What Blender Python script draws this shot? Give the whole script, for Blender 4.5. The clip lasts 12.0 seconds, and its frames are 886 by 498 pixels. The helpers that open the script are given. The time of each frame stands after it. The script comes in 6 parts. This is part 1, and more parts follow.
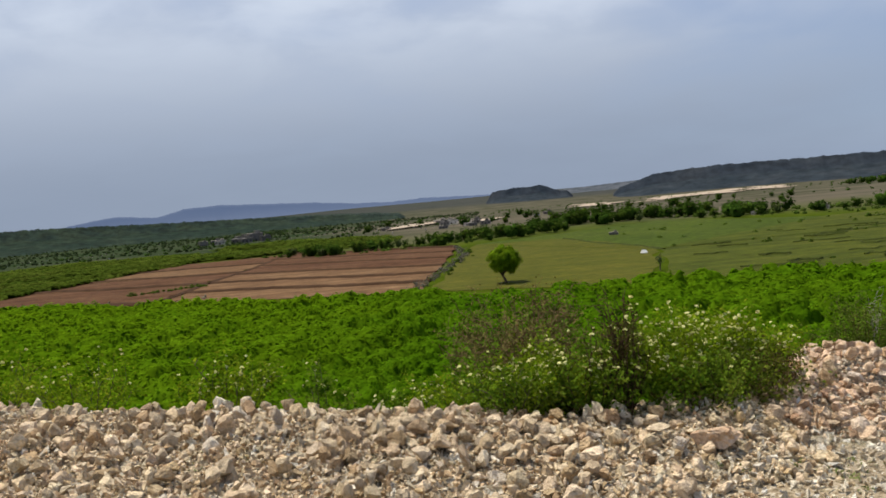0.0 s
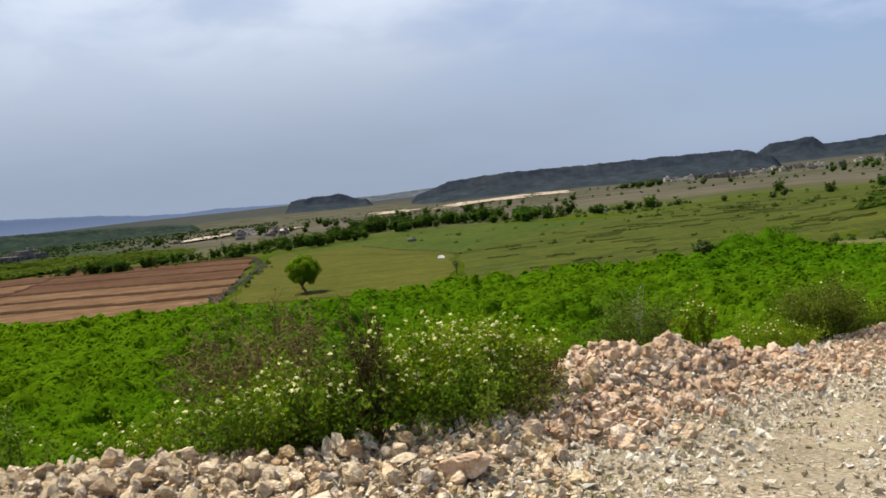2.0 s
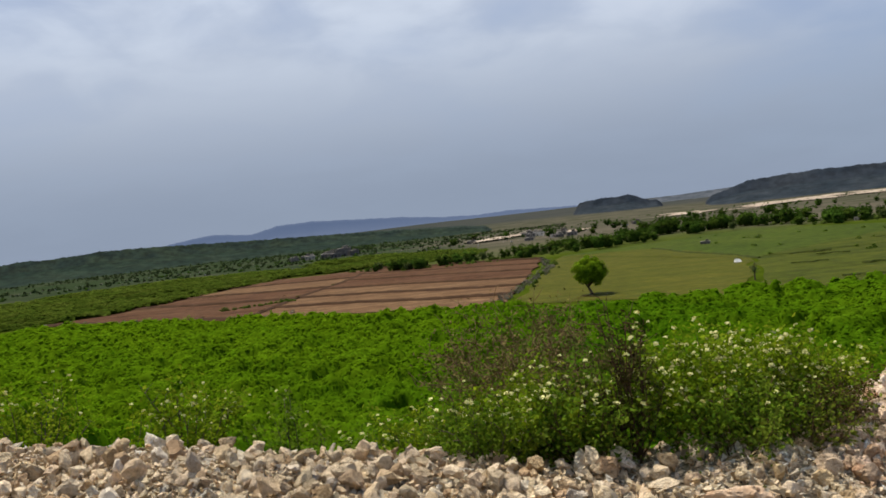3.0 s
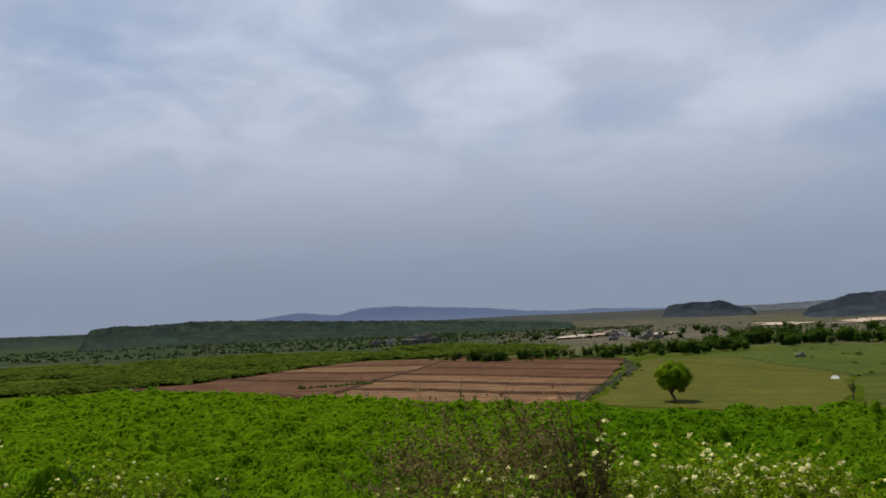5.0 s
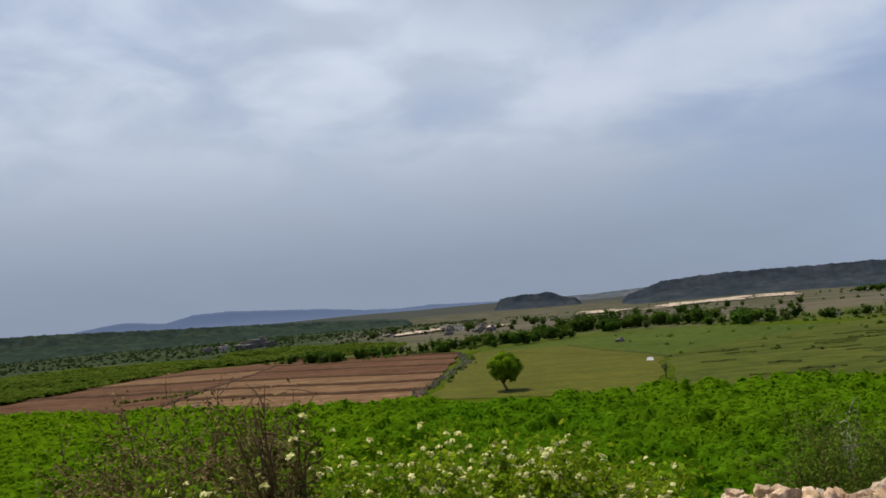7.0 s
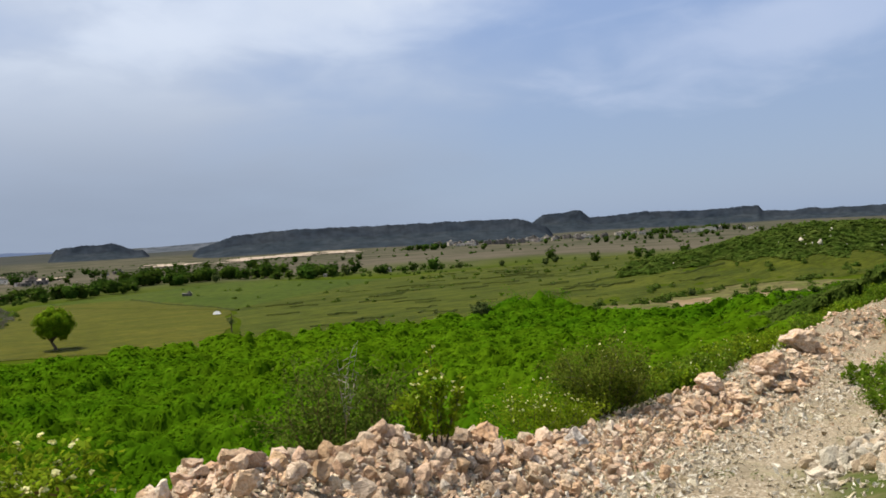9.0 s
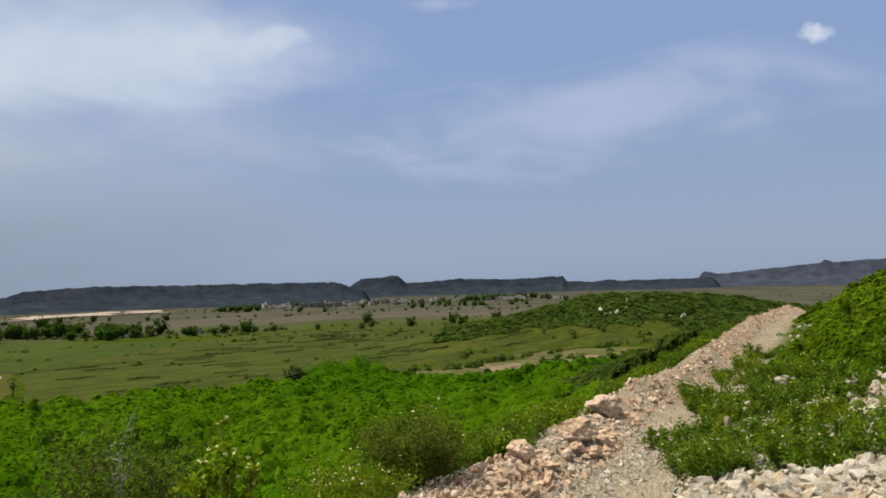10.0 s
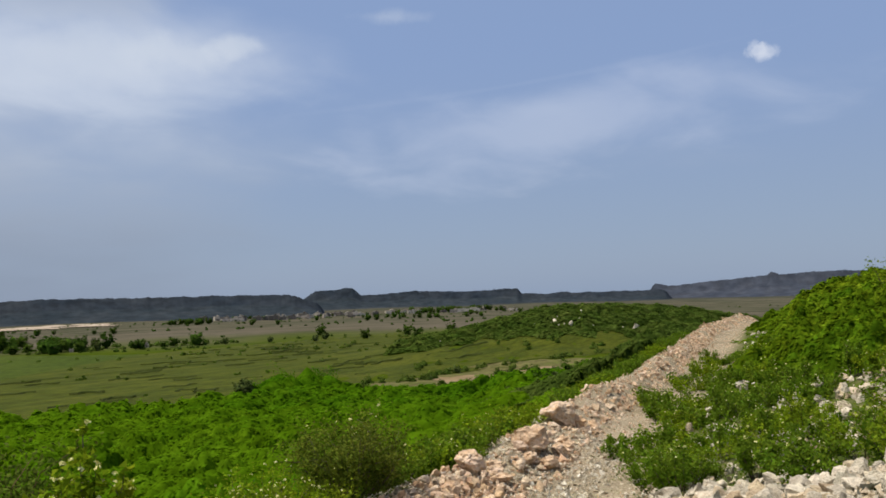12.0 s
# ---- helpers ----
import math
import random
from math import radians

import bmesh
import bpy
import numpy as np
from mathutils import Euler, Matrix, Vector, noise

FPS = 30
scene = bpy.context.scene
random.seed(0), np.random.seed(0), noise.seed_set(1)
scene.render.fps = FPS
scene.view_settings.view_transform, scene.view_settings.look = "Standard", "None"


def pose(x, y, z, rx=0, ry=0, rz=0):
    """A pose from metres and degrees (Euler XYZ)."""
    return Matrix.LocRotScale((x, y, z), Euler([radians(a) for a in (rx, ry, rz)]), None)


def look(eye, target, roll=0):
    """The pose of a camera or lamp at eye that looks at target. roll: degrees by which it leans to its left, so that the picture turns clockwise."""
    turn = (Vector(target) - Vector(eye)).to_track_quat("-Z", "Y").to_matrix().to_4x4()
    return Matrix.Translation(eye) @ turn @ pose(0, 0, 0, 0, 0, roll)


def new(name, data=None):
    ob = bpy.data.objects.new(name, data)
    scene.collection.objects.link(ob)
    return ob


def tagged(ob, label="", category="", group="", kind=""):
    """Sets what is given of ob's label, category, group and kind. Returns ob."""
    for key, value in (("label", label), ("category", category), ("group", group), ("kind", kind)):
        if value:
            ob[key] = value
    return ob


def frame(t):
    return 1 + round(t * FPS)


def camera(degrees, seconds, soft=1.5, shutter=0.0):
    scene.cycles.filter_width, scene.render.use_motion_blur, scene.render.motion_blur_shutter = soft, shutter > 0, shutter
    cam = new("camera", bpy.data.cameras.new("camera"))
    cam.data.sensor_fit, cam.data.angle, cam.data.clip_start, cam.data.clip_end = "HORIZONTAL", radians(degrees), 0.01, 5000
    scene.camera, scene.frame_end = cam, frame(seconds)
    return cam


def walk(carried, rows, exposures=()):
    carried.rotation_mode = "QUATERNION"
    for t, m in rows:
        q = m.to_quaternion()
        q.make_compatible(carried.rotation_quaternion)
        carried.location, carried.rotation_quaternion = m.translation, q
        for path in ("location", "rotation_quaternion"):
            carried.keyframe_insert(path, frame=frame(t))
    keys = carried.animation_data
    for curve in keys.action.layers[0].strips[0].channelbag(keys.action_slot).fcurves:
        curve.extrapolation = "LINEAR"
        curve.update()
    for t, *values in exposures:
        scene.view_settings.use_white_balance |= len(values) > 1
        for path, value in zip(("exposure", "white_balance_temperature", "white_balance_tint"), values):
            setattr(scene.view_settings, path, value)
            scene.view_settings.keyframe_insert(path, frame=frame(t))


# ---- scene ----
cam = camera(57.7, 12.0, soft=1.7)
PATH = [
    (0.0, (0.000, -0.000, 2.309, 86.25, 5.20, 2.43)),
    (0.5, (0.148, 0.169, 2.302, 86.28, 5.25, -6.70)),
    (1.0, (0.220, 0.393, 2.257, 84.72, 4.13, -11.60)),
    (1.5, (0.360, 0.555, 2.212, 86.83, 3.08, -13.30)),
    (2.0, (0.475, 0.739, 2.197, 85.47, 6.01, -11.81)),
    (2.5, (0.520, 0.899, 2.177, 87.23, 6.20, 1.23)),
    (2.7, (0.565, 0.961, 2.165, 87.51, 6.54, 4.96)),
    (4.3, (1.071, 1.685, 1.995, 88.84, 3.73, 15.43)),
    (4.5, (1.119, 1.749, 2.010, 90.48, 3.61, 15.51)),
    (5.0, (1.197, 1.947, 1.995, 94.70, 2.50, 14.59)),
    (5.5, (1.299, 2.161, 1.966, 93.98, 3.16, 14.46)),
    (6.0, (1.387, 2.365, 1.929, 91.28, 4.10, 12.44)),
    (6.5, (1.492, 2.478, 1.914, 92.40, 4.27, 8.98)),
    (7.0, (1.629, 2.711, 1.856, 93.90, 5.06, 3.05)),
    (7.5, (1.763, 2.992, 1.793, 91.37, 3.44, -9.20)),
    (7.7, (1.834, 3.066, 1.767, 89.74, 2.72, -12.10)),
    (9.3, (2.448, 3.708, 1.644, 88.99, 3.04, -31.09)),
    (9.5, (2.489, 3.775, 1.631, 89.69, 2.53, -34.31)),
    (10.0, (2.643, 3.949, 1.618, 92.45, 1.70, -39.73)),
    (10.5, (2.874, 4.119, 1.549, 92.85, 2.23, -40.64)),
    (11.0, (3.101, 4.304, 1.473, 92.83, 1.39, -44.02)),
    (11.5, (3.253, 4.420, 1.427, 94.05, 2.25, -42.22)),
    (12.0, (3.369, 4.587, 1.402, 93.23, 1.78, -42.93)),
]
EXPOSURES = ((0.0, 0.14), (1.0, 0.26), (1.5, 0.22), (2.0, 0.36), (2.5, 0.14), (4.6, 0.02), (5.0, -0.08), (5.5, -0.04), (6.0, 0.15), (6.5, 0.04), (7.0, 0.04), (7.5, 0.08), (9.5, 0.3), (10.0, 0.08), (10.5, 0.08), (11.0, 0.0), (11.5, -0.15), (12.0, 0.05))
walk(cam, [(t, pose(*p)) for t, p in PATH], exposures=EXPOSURES)

# ---------------------------------------------------------------- light
SUN_AZ, SUN_EL = -48.0, 66.0          # degrees clockwise from +y, degrees up
world = bpy.data.worlds.new("sky")
scene.world = world
world.use_nodes = True


# bright billows of the broken cloud: azimuth, elevation, half width, half height, strength
CUMULUS = ((28.6, 17.2, 2.0, 0.8, 0.65), (24.8, 16.6, 3.2, 1.2, 0.55), (19.5, 15.8, 4.5, 2.0, 0.4), (39.6, 19.4, 2.6, 0.5, 0.3))


def build_sky():
    """Thin overcast on the left of the valley that breaks into blue with a few bright clouds on the right; more light higher up."""
    nt = world.node_tree
    nt.nodes.clear()
    N, K = nt.nodes.new, nt.links.new

    def put(socket, value):
        if hasattr(value, "links"):
            K(value, socket)
        else:
            socket.default_value = value

    def calc(op, a, b=0.0, c=0.0):
        n = N("ShaderNodeMath")
        n.operation = op
        for s, q in zip(n.inputs, (a, b, c)):
            put(s, q)
        return n.outputs[0]

    def smooth(x, lo, hi):
        n = N("ShaderNodeMapRange")
        n.interpolation_type = "SMOOTHSTEP"
        put(n.inputs["Value"], x)
        n.inputs["From Min"].default_value, n.inputs["From Max"].default_value = lo, hi
        return n.outputs[0]

    def mix(f, a, b):
        n = N("ShaderNodeMix")
        n.data_type = "RGBA"
        put(n.inputs["Factor"], f)
        put(n.inputs["A"], a)
        put(n.inputs["B"], b)
        return n.outputs["Result"]

    def fuzz(vec, scale, detail, rough=0.55, warp=0.4):
        n = N("ShaderNodeTexNoise")
        K(vec, n.inputs["Vector"])
        n.inputs["Scale"].default_value, n.inputs["Detail"].default_value, n.inputs["Roughness"].default_value, n.inputs["Distortion"].default_value = scale, detail, rough, warp
        return n.outputs["Fac"]

    out, bg, tc, sep = N("ShaderNodeOutputWorld"), N("ShaderNodeBackground"), N("ShaderNodeTexCoord"), N("ShaderNodeSeparateXYZ")
    K(tc.outputs["Generated"], sep.inputs[0])
    x, y, z = sep.outputs
    az = calc("MULTIPLY", calc("ARCTAN2", x, y), 57.2958)
    el = calc("MULTIPLY", calc("ARCSINE", z), 57.2958)
    flat = N("ShaderNodeCombineXYZ")
    zz = calc("ADD", calc("MAXIMUM", z, 0.0), 0.24)
    K(calc("DIVIDE", x, zz), flat.inputs[0])
    K(calc("DIVIDE", y, zz), flat.inputs[1])
    soft, fine = fuzz(flat.outputs[0], 1.1, 4, 0.45, 0.3), fuzz(flat.outputs[0], 2.8, 5, 0.5, 0.3)
    sky = N("ShaderNodeTexSky")
    sky.sky_type, sky.sun_disc = "NISHITA", False
    sky.sun_elevation, sky.sun_rotation = radians(SUN_EL), radians(SUN_AZ)
    high = smooth(el, 1.0, 18.0)
    blue = mix(0.15, mix(high, (2.7, 3.5, 5.0, 1), (2.5, 3.5, 5.8, 1)), sky.outputs["Color"])
    cloud = mix(high, (2.55, 3.08, 4.05, 1), (6.1, 6.8, 8.0, 1))
    cloud = mix(calc("MULTIPLY", smooth(fine, 0.62, 0.36), calc("MULTIPLY_ADD", high, 0.5, 0.03)), cloud, (3.5, 4.1, 5.3, 1))
    # cover: nearly closed to the left, open to the right
    cover = calc("MULTIPLY_ADD", smooth(az, 42.0, 4.0), 0.75, 0.10)
    ragged = calc("ADD", calc("MULTIPLY", calc("SUBTRACT", soft, 0.5), 2.6), calc("MULTIPLY", calc("SUBTRACT", fine, 0.5), 0.9))
    f = smooth(calc("ADD", cover, calc("MULTIPLY", ragged, calc("MULTIPLY_ADD", high, 0.5, 0.2))), 0.12, 0.95)
    col = mix(f, blue, cloud)

    def blob(a0, e0, ra, re, tilt, edge):
        da, de = calc("SUBTRACT", az, a0), calc("SUBTRACT", el, e0)
        de = calc("SUBTRACT", de, calc("MULTIPLY", da, tilt))
        q = calc("SQRT", calc("ADD", calc("POWER", calc("DIVIDE", da, ra), 2.0), calc("POWER", calc("DIVIDE", de, re), 2.0)))
        q = calc("SUBTRACT", q, calc("MULTIPLY", calc("SUBTRACT", fine, 0.5), edge))
        return smooth(q, 1.5, 0.3)

    col = mix(calc("MULTIPLY", blob(17.0, 15.6, 15.0, 3.2, 0.10, 1.6), 0.66), col, (5.9, 6.5, 7.6, 1))
    col = mix(calc("MULTIPLY", blob(51.5, 11.4, 14.0, 2.6, 0.10, 2.6), 0.38), col, (5.6, 6.2, 7.6, 1))
    col = mix(calc("MULTIPLY", blob(17.0, 21.5, 10.0, 3.2, 0.05, 1.6), 0.55), col, (3.5, 4.1, 5.3, 1))
    col = mix(calc("MULTIPLY", blob(11.0, 25.0, 14.0, 6.0, 0.1, 1.6), 0.7), col, (3.5, 4.1, 5.3, 1))
    billow = fuzz(tc.outputs["Generated"], 22.0, 5, 0.55, 0.2)
    for a0, e0, ra, re, w in CUMULUS:
        q = calc("SQRT", calc("ADD", calc("POWER", calc("DIVIDE", calc("SUBTRACT", az, a0), ra), 2.0), calc("POWER", calc("DIVIDE", calc("SUBTRACT", el, e0), re), 2.0)))
        q = calc("SUBTRACT", q, calc("MULTIPLY", calc("SUBTRACT", billow, 0.5), 2.2))
        col = mix(calc("MULTIPLY", smooth(q, 1.4, 0.2), w), col, (5.9, 6.5, 7.5, 1))
    puff = fuzz(tc.outputs["Generated"], 60.0, 4, 0.6, 0.3)
    for a0, e0, ra, re, w in ((65.0, 15.3, 0.7, 0.42, 0.65), (65.8, 15.15, 0.6, 0.45, 0.5), (64.8, 15.75, 0.35, 0.3, 0.4), (65.4, 14.85, 0.6, 0.3, 0.4)):
        q = calc("SQRT", calc("ADD", calc("POWER", calc("DIVIDE", calc("SUBTRACT", az, a0), ra), 2.0), calc("POWER", calc("DIVIDE", calc("SUBTRACT", el, e0), re), 2.0)))
        q = calc("SUBTRACT", q, calc("MULTIPLY", calc("SUBTRACT", puff, 0.5), 2.4))
        col = mix(calc("MULTIPLY", smooth(q, 1.3, 0.3), w), col, (6.4, 6.9, 8.0, 1))
    col = mix(calc("MULTIPLY", blob(50.0, 14.7, 14.0, 0.18, 0.11, 3.0), 0.05), col, (5.6, 6.2, 7.6, 1))
    col = mix(smooth(el, -1.0, -4.0), col, (1.2, 1.3, 1.1, 1))
    K(col, bg.inputs["Color"])
    bg.inputs["Strength"].default_value = 0.1
    K(bg.outputs[0], out.inputs[0])


build_sky()
sun = new("sun", bpy.data.lights.new("sun", "SUN"))
sun.data.energy, sun.data.angle, sun.data.color = 4.9, radians(2.2), (1.0, 0.93, 0.82)
sun.matrix_world = look((math.sin(radians(SUN_AZ)) * 50, math.cos(radians(SUN_AZ)) * 50, math.tan(radians(SUN_EL)) * 50), (0, 0, 0))


# ---------------------------------------------------------------- materials
def material(name, stops, scale=3.0, rough=0.9, bump=0.3, bump_scale=None, detail=6, coord="Object", second=None, random_by=None,
             random_amount=0.25, translucent=0.0, stretch=(1, 1, 1), mottle=None, palette=None, tint=None):
    """stops: colours along a noise. second: (scale, colour, amount) for large stains. tint: (mesh attribute, colour). random_by: 'object' or 'island' brightness."""
    m = bpy.data.materials.new(name)
    m.use_nodes = True
    nt = m.node_tree
    nt.nodes.clear()
    N, K = nt.nodes.new, nt.links.new
    out, b = N("ShaderNodeOutputMaterial"), N("ShaderNodeBsdfPrincipled")
    b.inputs["Roughness"].default_value = rough
    b.inputs["Specular IOR Level"].default_value = 0.0 if translucent else 0.04
    tc, mp = N("ShaderNodeTexCoord"), N("ShaderNodeMapping")
    mp.inputs["Scale"].default_value = stretch
    K(tc.outputs[coord], mp.inputs["Vector"])
    n = N("ShaderNodeTexNoise")
    n.inputs["Scale"].default_value, n.inputs["Detail"].default_value, n.inputs["Roughness"].default_value = scale, detail, 0.62
    K(mp.outputs[0], n.inputs["Vector"])
    r = N("ShaderNodeValToRGB")
    el = r.color_ramp.elements
    for i, c in enumerate(stops):
        p = 0.3 + 0.4 * i / max(1, len(stops) - 1)
        e = el[i] if i < 2 else el.new(p)
        e.position, e.color = p, (*c, 1)
    K(n.outputs["Fac"], r.inputs["Fac"])
    col = r.outputs["Color"]
    if palette:
        # each stone has its own colour out of the quarry's range
        src = N("ShaderNodeObjectInfo").outputs["Random"] if random_by == "object" else N("ShaderNodeNewGeometry").outputs["Random Per Island"]
        sp, fp, rp, mp2 = N("ShaderNodeMath"), N("ShaderNodeMath"), N("ShaderNodeValToRGB"), N("ShaderNodeMix")
        sp.operation, sp.inputs[1].default_value, fp.operation = "MULTIPLY", 13.7, "FRACT"
        K(src, sp.inputs[0])
        K(sp.outputs[0], fp.inputs[0])
        ep = rp.color_ramp.elements
        for i, c in enumerate(palette):
            e = ep[i] if i < 2 else ep.new(0.5)
            e.position, e.color = i / (len(palette) - 1), (*c, 1)
        K(fp.outputs[0], rp.inputs["Fac"])
        mp2.data_type, mp2.blend_type = "RGBA", "MULTIPLY"
        mp2.inputs["Factor"].default_value = 1.0
        K(rp.outputs["Color"], mp2.inputs["A"])
        K(col, mp2.inputs["B"])
        col = mp2.outputs["Result"]
    if second:
        n2 = N("ShaderNodeTexNoise")
        n2.inputs["Scale"].default_value, n2.inputs["Detail"].default_value = second[0], 4
        K(mp.outputs[0], n2.inputs["Vector"])
        mr = N("ShaderNodeMapRange")
        mr.inputs["From Min"].default_value, mr.inputs["From Max"].default_value, mr.inputs["To Max"].default_value = 0.42, 0.68, second[2]
        K(n2.outputs["Fac"], mr.inputs["Value"])
        mx = N("ShaderNodeMix")
        mx.data_type = "RGBA"
        mx.inputs["B"].default_value = (*second[1], 1)
        K(mr.outputs[0], mx.inputs["Factor"])
        K(col, mx.inputs["A"])
        col = mx.outputs["Result"]
    if tint:
        at, mx = N("ShaderNodeAttribute"), N("ShaderNodeMix")
        at.attribute_name = tint[0]
        mx.data_type = "RGBA"
        mx.inputs["B"].default_value = (*tint[1], 1)
        K(at.outputs["Fac"], mx.inputs["Factor"])
        K(col, mx.inputs["A"])
        col = mx.outputs["Result"]
    if random_by:
        src = N("ShaderNodeObjectInfo").outputs["Random"] if random_by == "object" else N("ShaderNodeNewGeometry").outputs["Random Per Island"]
        mr = N("ShaderNodeMapRange")
        mr.inputs["To Min"].default_value, mr.inputs["To Max"].default_value = 1 - random_amount, 1 + random_amount
        K(src, mr.inputs["Value"])
        hs = N("ShaderNodeHueSaturation")
        K(mr.outputs[0], hs.inputs["Value"])
        mh = N("ShaderNodeMapRange")
        mh.inputs["To Min"].default_value, mh.inputs["To Max"].default_value = 0.5 - random_amount * 0.035, 0.5 + random_amount * 0.035
        fr = N("ShaderNodeMath")
        fr.operation = "FRACT"
        mu = N("ShaderNodeMath")
        mu.operation, mu.inputs[1].default_value = "MULTIPLY", 7.31
        K(src, mu.inputs[0])
        K(mu.outputs[0], fr.inputs[0])
        K(fr.outputs[0], mh.inputs["Value"])
        K(mh.outputs[0], hs.inputs["Hue"])
        K(col, hs.inputs["Color"])
        col = hs.outputs["Color"]
    if mottle:
        # leaf-sized or rock-sized light and dark: (scale, low, high)
        nm, mm, hm = N("ShaderNodeTexNoise"), N("ShaderNodeMapRange"), N("ShaderNodeHueSaturation")
        nm.inputs["Scale"].default_value, nm.inputs["Detail"].default_value, nm.inputs["Roughness"].default_value = mottle[0], 3, 0.6
        K(mp.outputs[0], nm.inputs["Vector"])
        mm.inputs["From Min"].default_value, mm.inputs["From Max"].default_value = 0.36, 0.64
        mm.inputs["To Min"].default_value, mm.inputs["To Max"].default_value = mottle[1], mottle[2]
        K(nm.outputs["Fac"], mm.inputs["Value"])
        K(mm.outputs[0], hm.inputs["Value"])
        K(col, hm.inputs["Color"])
        col = hm.outputs["Color"]
    K(col, b.inputs["Base Color"])
    if bump:
        bn = N("ShaderNodeTexNoise")
        bn.inputs["Scale"].default_value, bn.inputs["Detail"].default_value = bump_scale or scale * 4, 8
        K(mp.outputs[0], bn.inputs["Vector"])
        bp = N("ShaderNodeBump")
        bp.inputs["Strength"].default_value, bp.inputs["Distance"].default_value = bump, 0.05
        K(bn.outputs["Fac"], bp.inputs["Height"])
        K(bp.outputs[0], b.inputs["Normal"])
    if translucent:
        tr, ms = N("ShaderNodeBsdfTranslucent"), N("ShaderNodeMixShader")
        K(col, tr.inputs["Color"])
        ms.inputs[0].default_value = translucent
        K(b.outputs[0], ms.inputs[1])
        K(tr.outputs[0], ms.inputs[2])
        K(ms.outputs[0], out.inputs[0])
    else:
        K(b.outputs[0], out.inputs[0])
    return m


M = {}
M["stone"] = material("pale_limestone", [(0.62, 0.58, 0.54), (0.95, 0.94, 0.92), (1.15, 1.14, 1.12)], 2.2, 0.92, 0.7, 9, random_by="object", random_amount=0.16, palette=[(0.76, 0.66, 0.51), (0.56, 0.40, 0.23), (0.40, 0.28, 0.16), (0.70, 0.57, 0.39), (0.30, 0.18, 0.09), (0.60, 0.45, 0.28), (0.22, 0.15, 0.09), (0.66, 0.50, 0.32)])
M["stone_heap"] = material("pinkish_limestone", [(0.62, 0.58, 0.54), (0.95, 0.94, 0.92), (1.15, 1.14, 1.12)], 2.2, 0.92, 0.7, 9, random_by="object", random_amount=0.14, palette=[(0.74, 0.65, 0.53), (0.60, 0.40, 0.24), (0.46, 0.34, 0.23), (0.70, 0.55, 0.40), (0.40, 0.22, 0.12), (0.60, 0.42, 0.28), (0.74, 0.67, 0.57), (0.56, 0.36, 0.22)])
M["stones_joined"] = material("limestone_rubble", [(0.62, 0.58, 0.54), (0.95, 0.94, 0.92), (1.15, 1.14, 1.12)], 30, 0.92, 0.7, 70, random_by="island", random_amount=0.2, palette=[(0.76, 0.66, 0.51), (0.56, 0.40, 0.23), (0.40, 0.28, 0.16), (0.70, 0.57, 0.39), (0.30, 0.18, 0.09), (0.60, 0.45, 0.28), (0.22, 0.15, 0.09), (0.66, 0.50, 0.32)])
M["stones_white"] = material("weathered_white_limestone", [(0.62, 0.58, 0.54), (0.95, 0.94, 0.92), (1.15, 1.14, 1.12)], 20, 0.92, 0.7, 60, random_by="island", random_amount=0.14, palette=[(0.62, 0.51, 0.36), (0.44, 0.34, 0.22), (0.68, 0.60, 0.47), (0.54, 0.35, 0.18), (0.62, 0.44, 0.25), (0.40, 0.36, 0.28)])
M["boulder"] = material("orange_stained_limestone", [(0.42, 0.23, 0.11), (0.64, 0.48, 0.33), (0.82, 0.77, 0.70)], 2.4, 0.9, 1.0, 22, second=(3, (0.48, 0.26, 0.12), 0.6), mottle=(14, 0.75, 1.12))
M["scrub"] = material("bright_acacia_leaves", [(0.029, 0.090, 0.002), (0.062, 0.157, 0.004), (0.108, 0.216, 0.008)], 0.42, 0.6, 0, second=(0.09, (0.075, 0.165, 0.003), 0.4), random_by="island", random_amount=0.18, translucent=0.5, mottle=(0.7, 0.72, 1.2), tint=("fresh", (0.150, 0.250, 0.006)))
M["leaf"] = material("shrub_leaves", [(0.062, 0.120, 0.008), (0.112, 0.186, 0.012), (0.168, 0.234, 0.022)], 2.5, 0.5, 0, second=(1.2, (0.105, 0.10, 0.025), 0.4), random_by="island", random_amount=0.4, translucent=0.42)
M["leaf_dark"] = material("dark_tree_leaves", [(0.026, 0.056, 0.007), (0.042, 0.078, 0.010), (0.064, 0.098, 0.014)], 0.5, 0.6, 0, random_by="object", random_amount=0.35, translucent=0.35, mottle=(1.2, 0.6, 1.25))
M["leaf_tree"] = material("fresh_tree_leaves", [(0.10, 0.185, 0.008), (0.15, 0.245, 0.010), (0.20, 0.285, 0.016)], 0.6, 0.6, 0.3, 4.0, random_by="island", random_amount=0.3, translucent=0.4, mottle=(2.0, 0.6, 1.2))
M["flower"] = material("cream_white_petals", [(0.60, 0.57, 0.22), (0.74, 0.71, 0.36)], 8, 0.6, 0, random_by="object", random_amount=0.15, translucent=0.2)
M["bark"] = material("grey_brown_bark", [(0.07, 0.05, 0.035), (0.13, 0.10, 0.07)], 6, 0.9, 0.5, 30, stretch=(1, 1, 0.2))
M["dead_wood"] = material("bleached_dead_wood", [(0.22, 0.19, 0.15), (0.36, 0.32, 0.26)], 8, 0.9, 0.4, 30)
M["plough"] = material("ploughed_red_brown_soil", [(0.046, 0.020, 0.009), (0.074, 0.035, 0.017), (0.104, 0.055, 0.028)], 0.08, 0.95, 0.5, 3.0, second=(0.03, (0.125, 0.070, 0.036), 0.5), stretch=(1, 4, 1), mottle=(0.35, 0.65, 1.25))
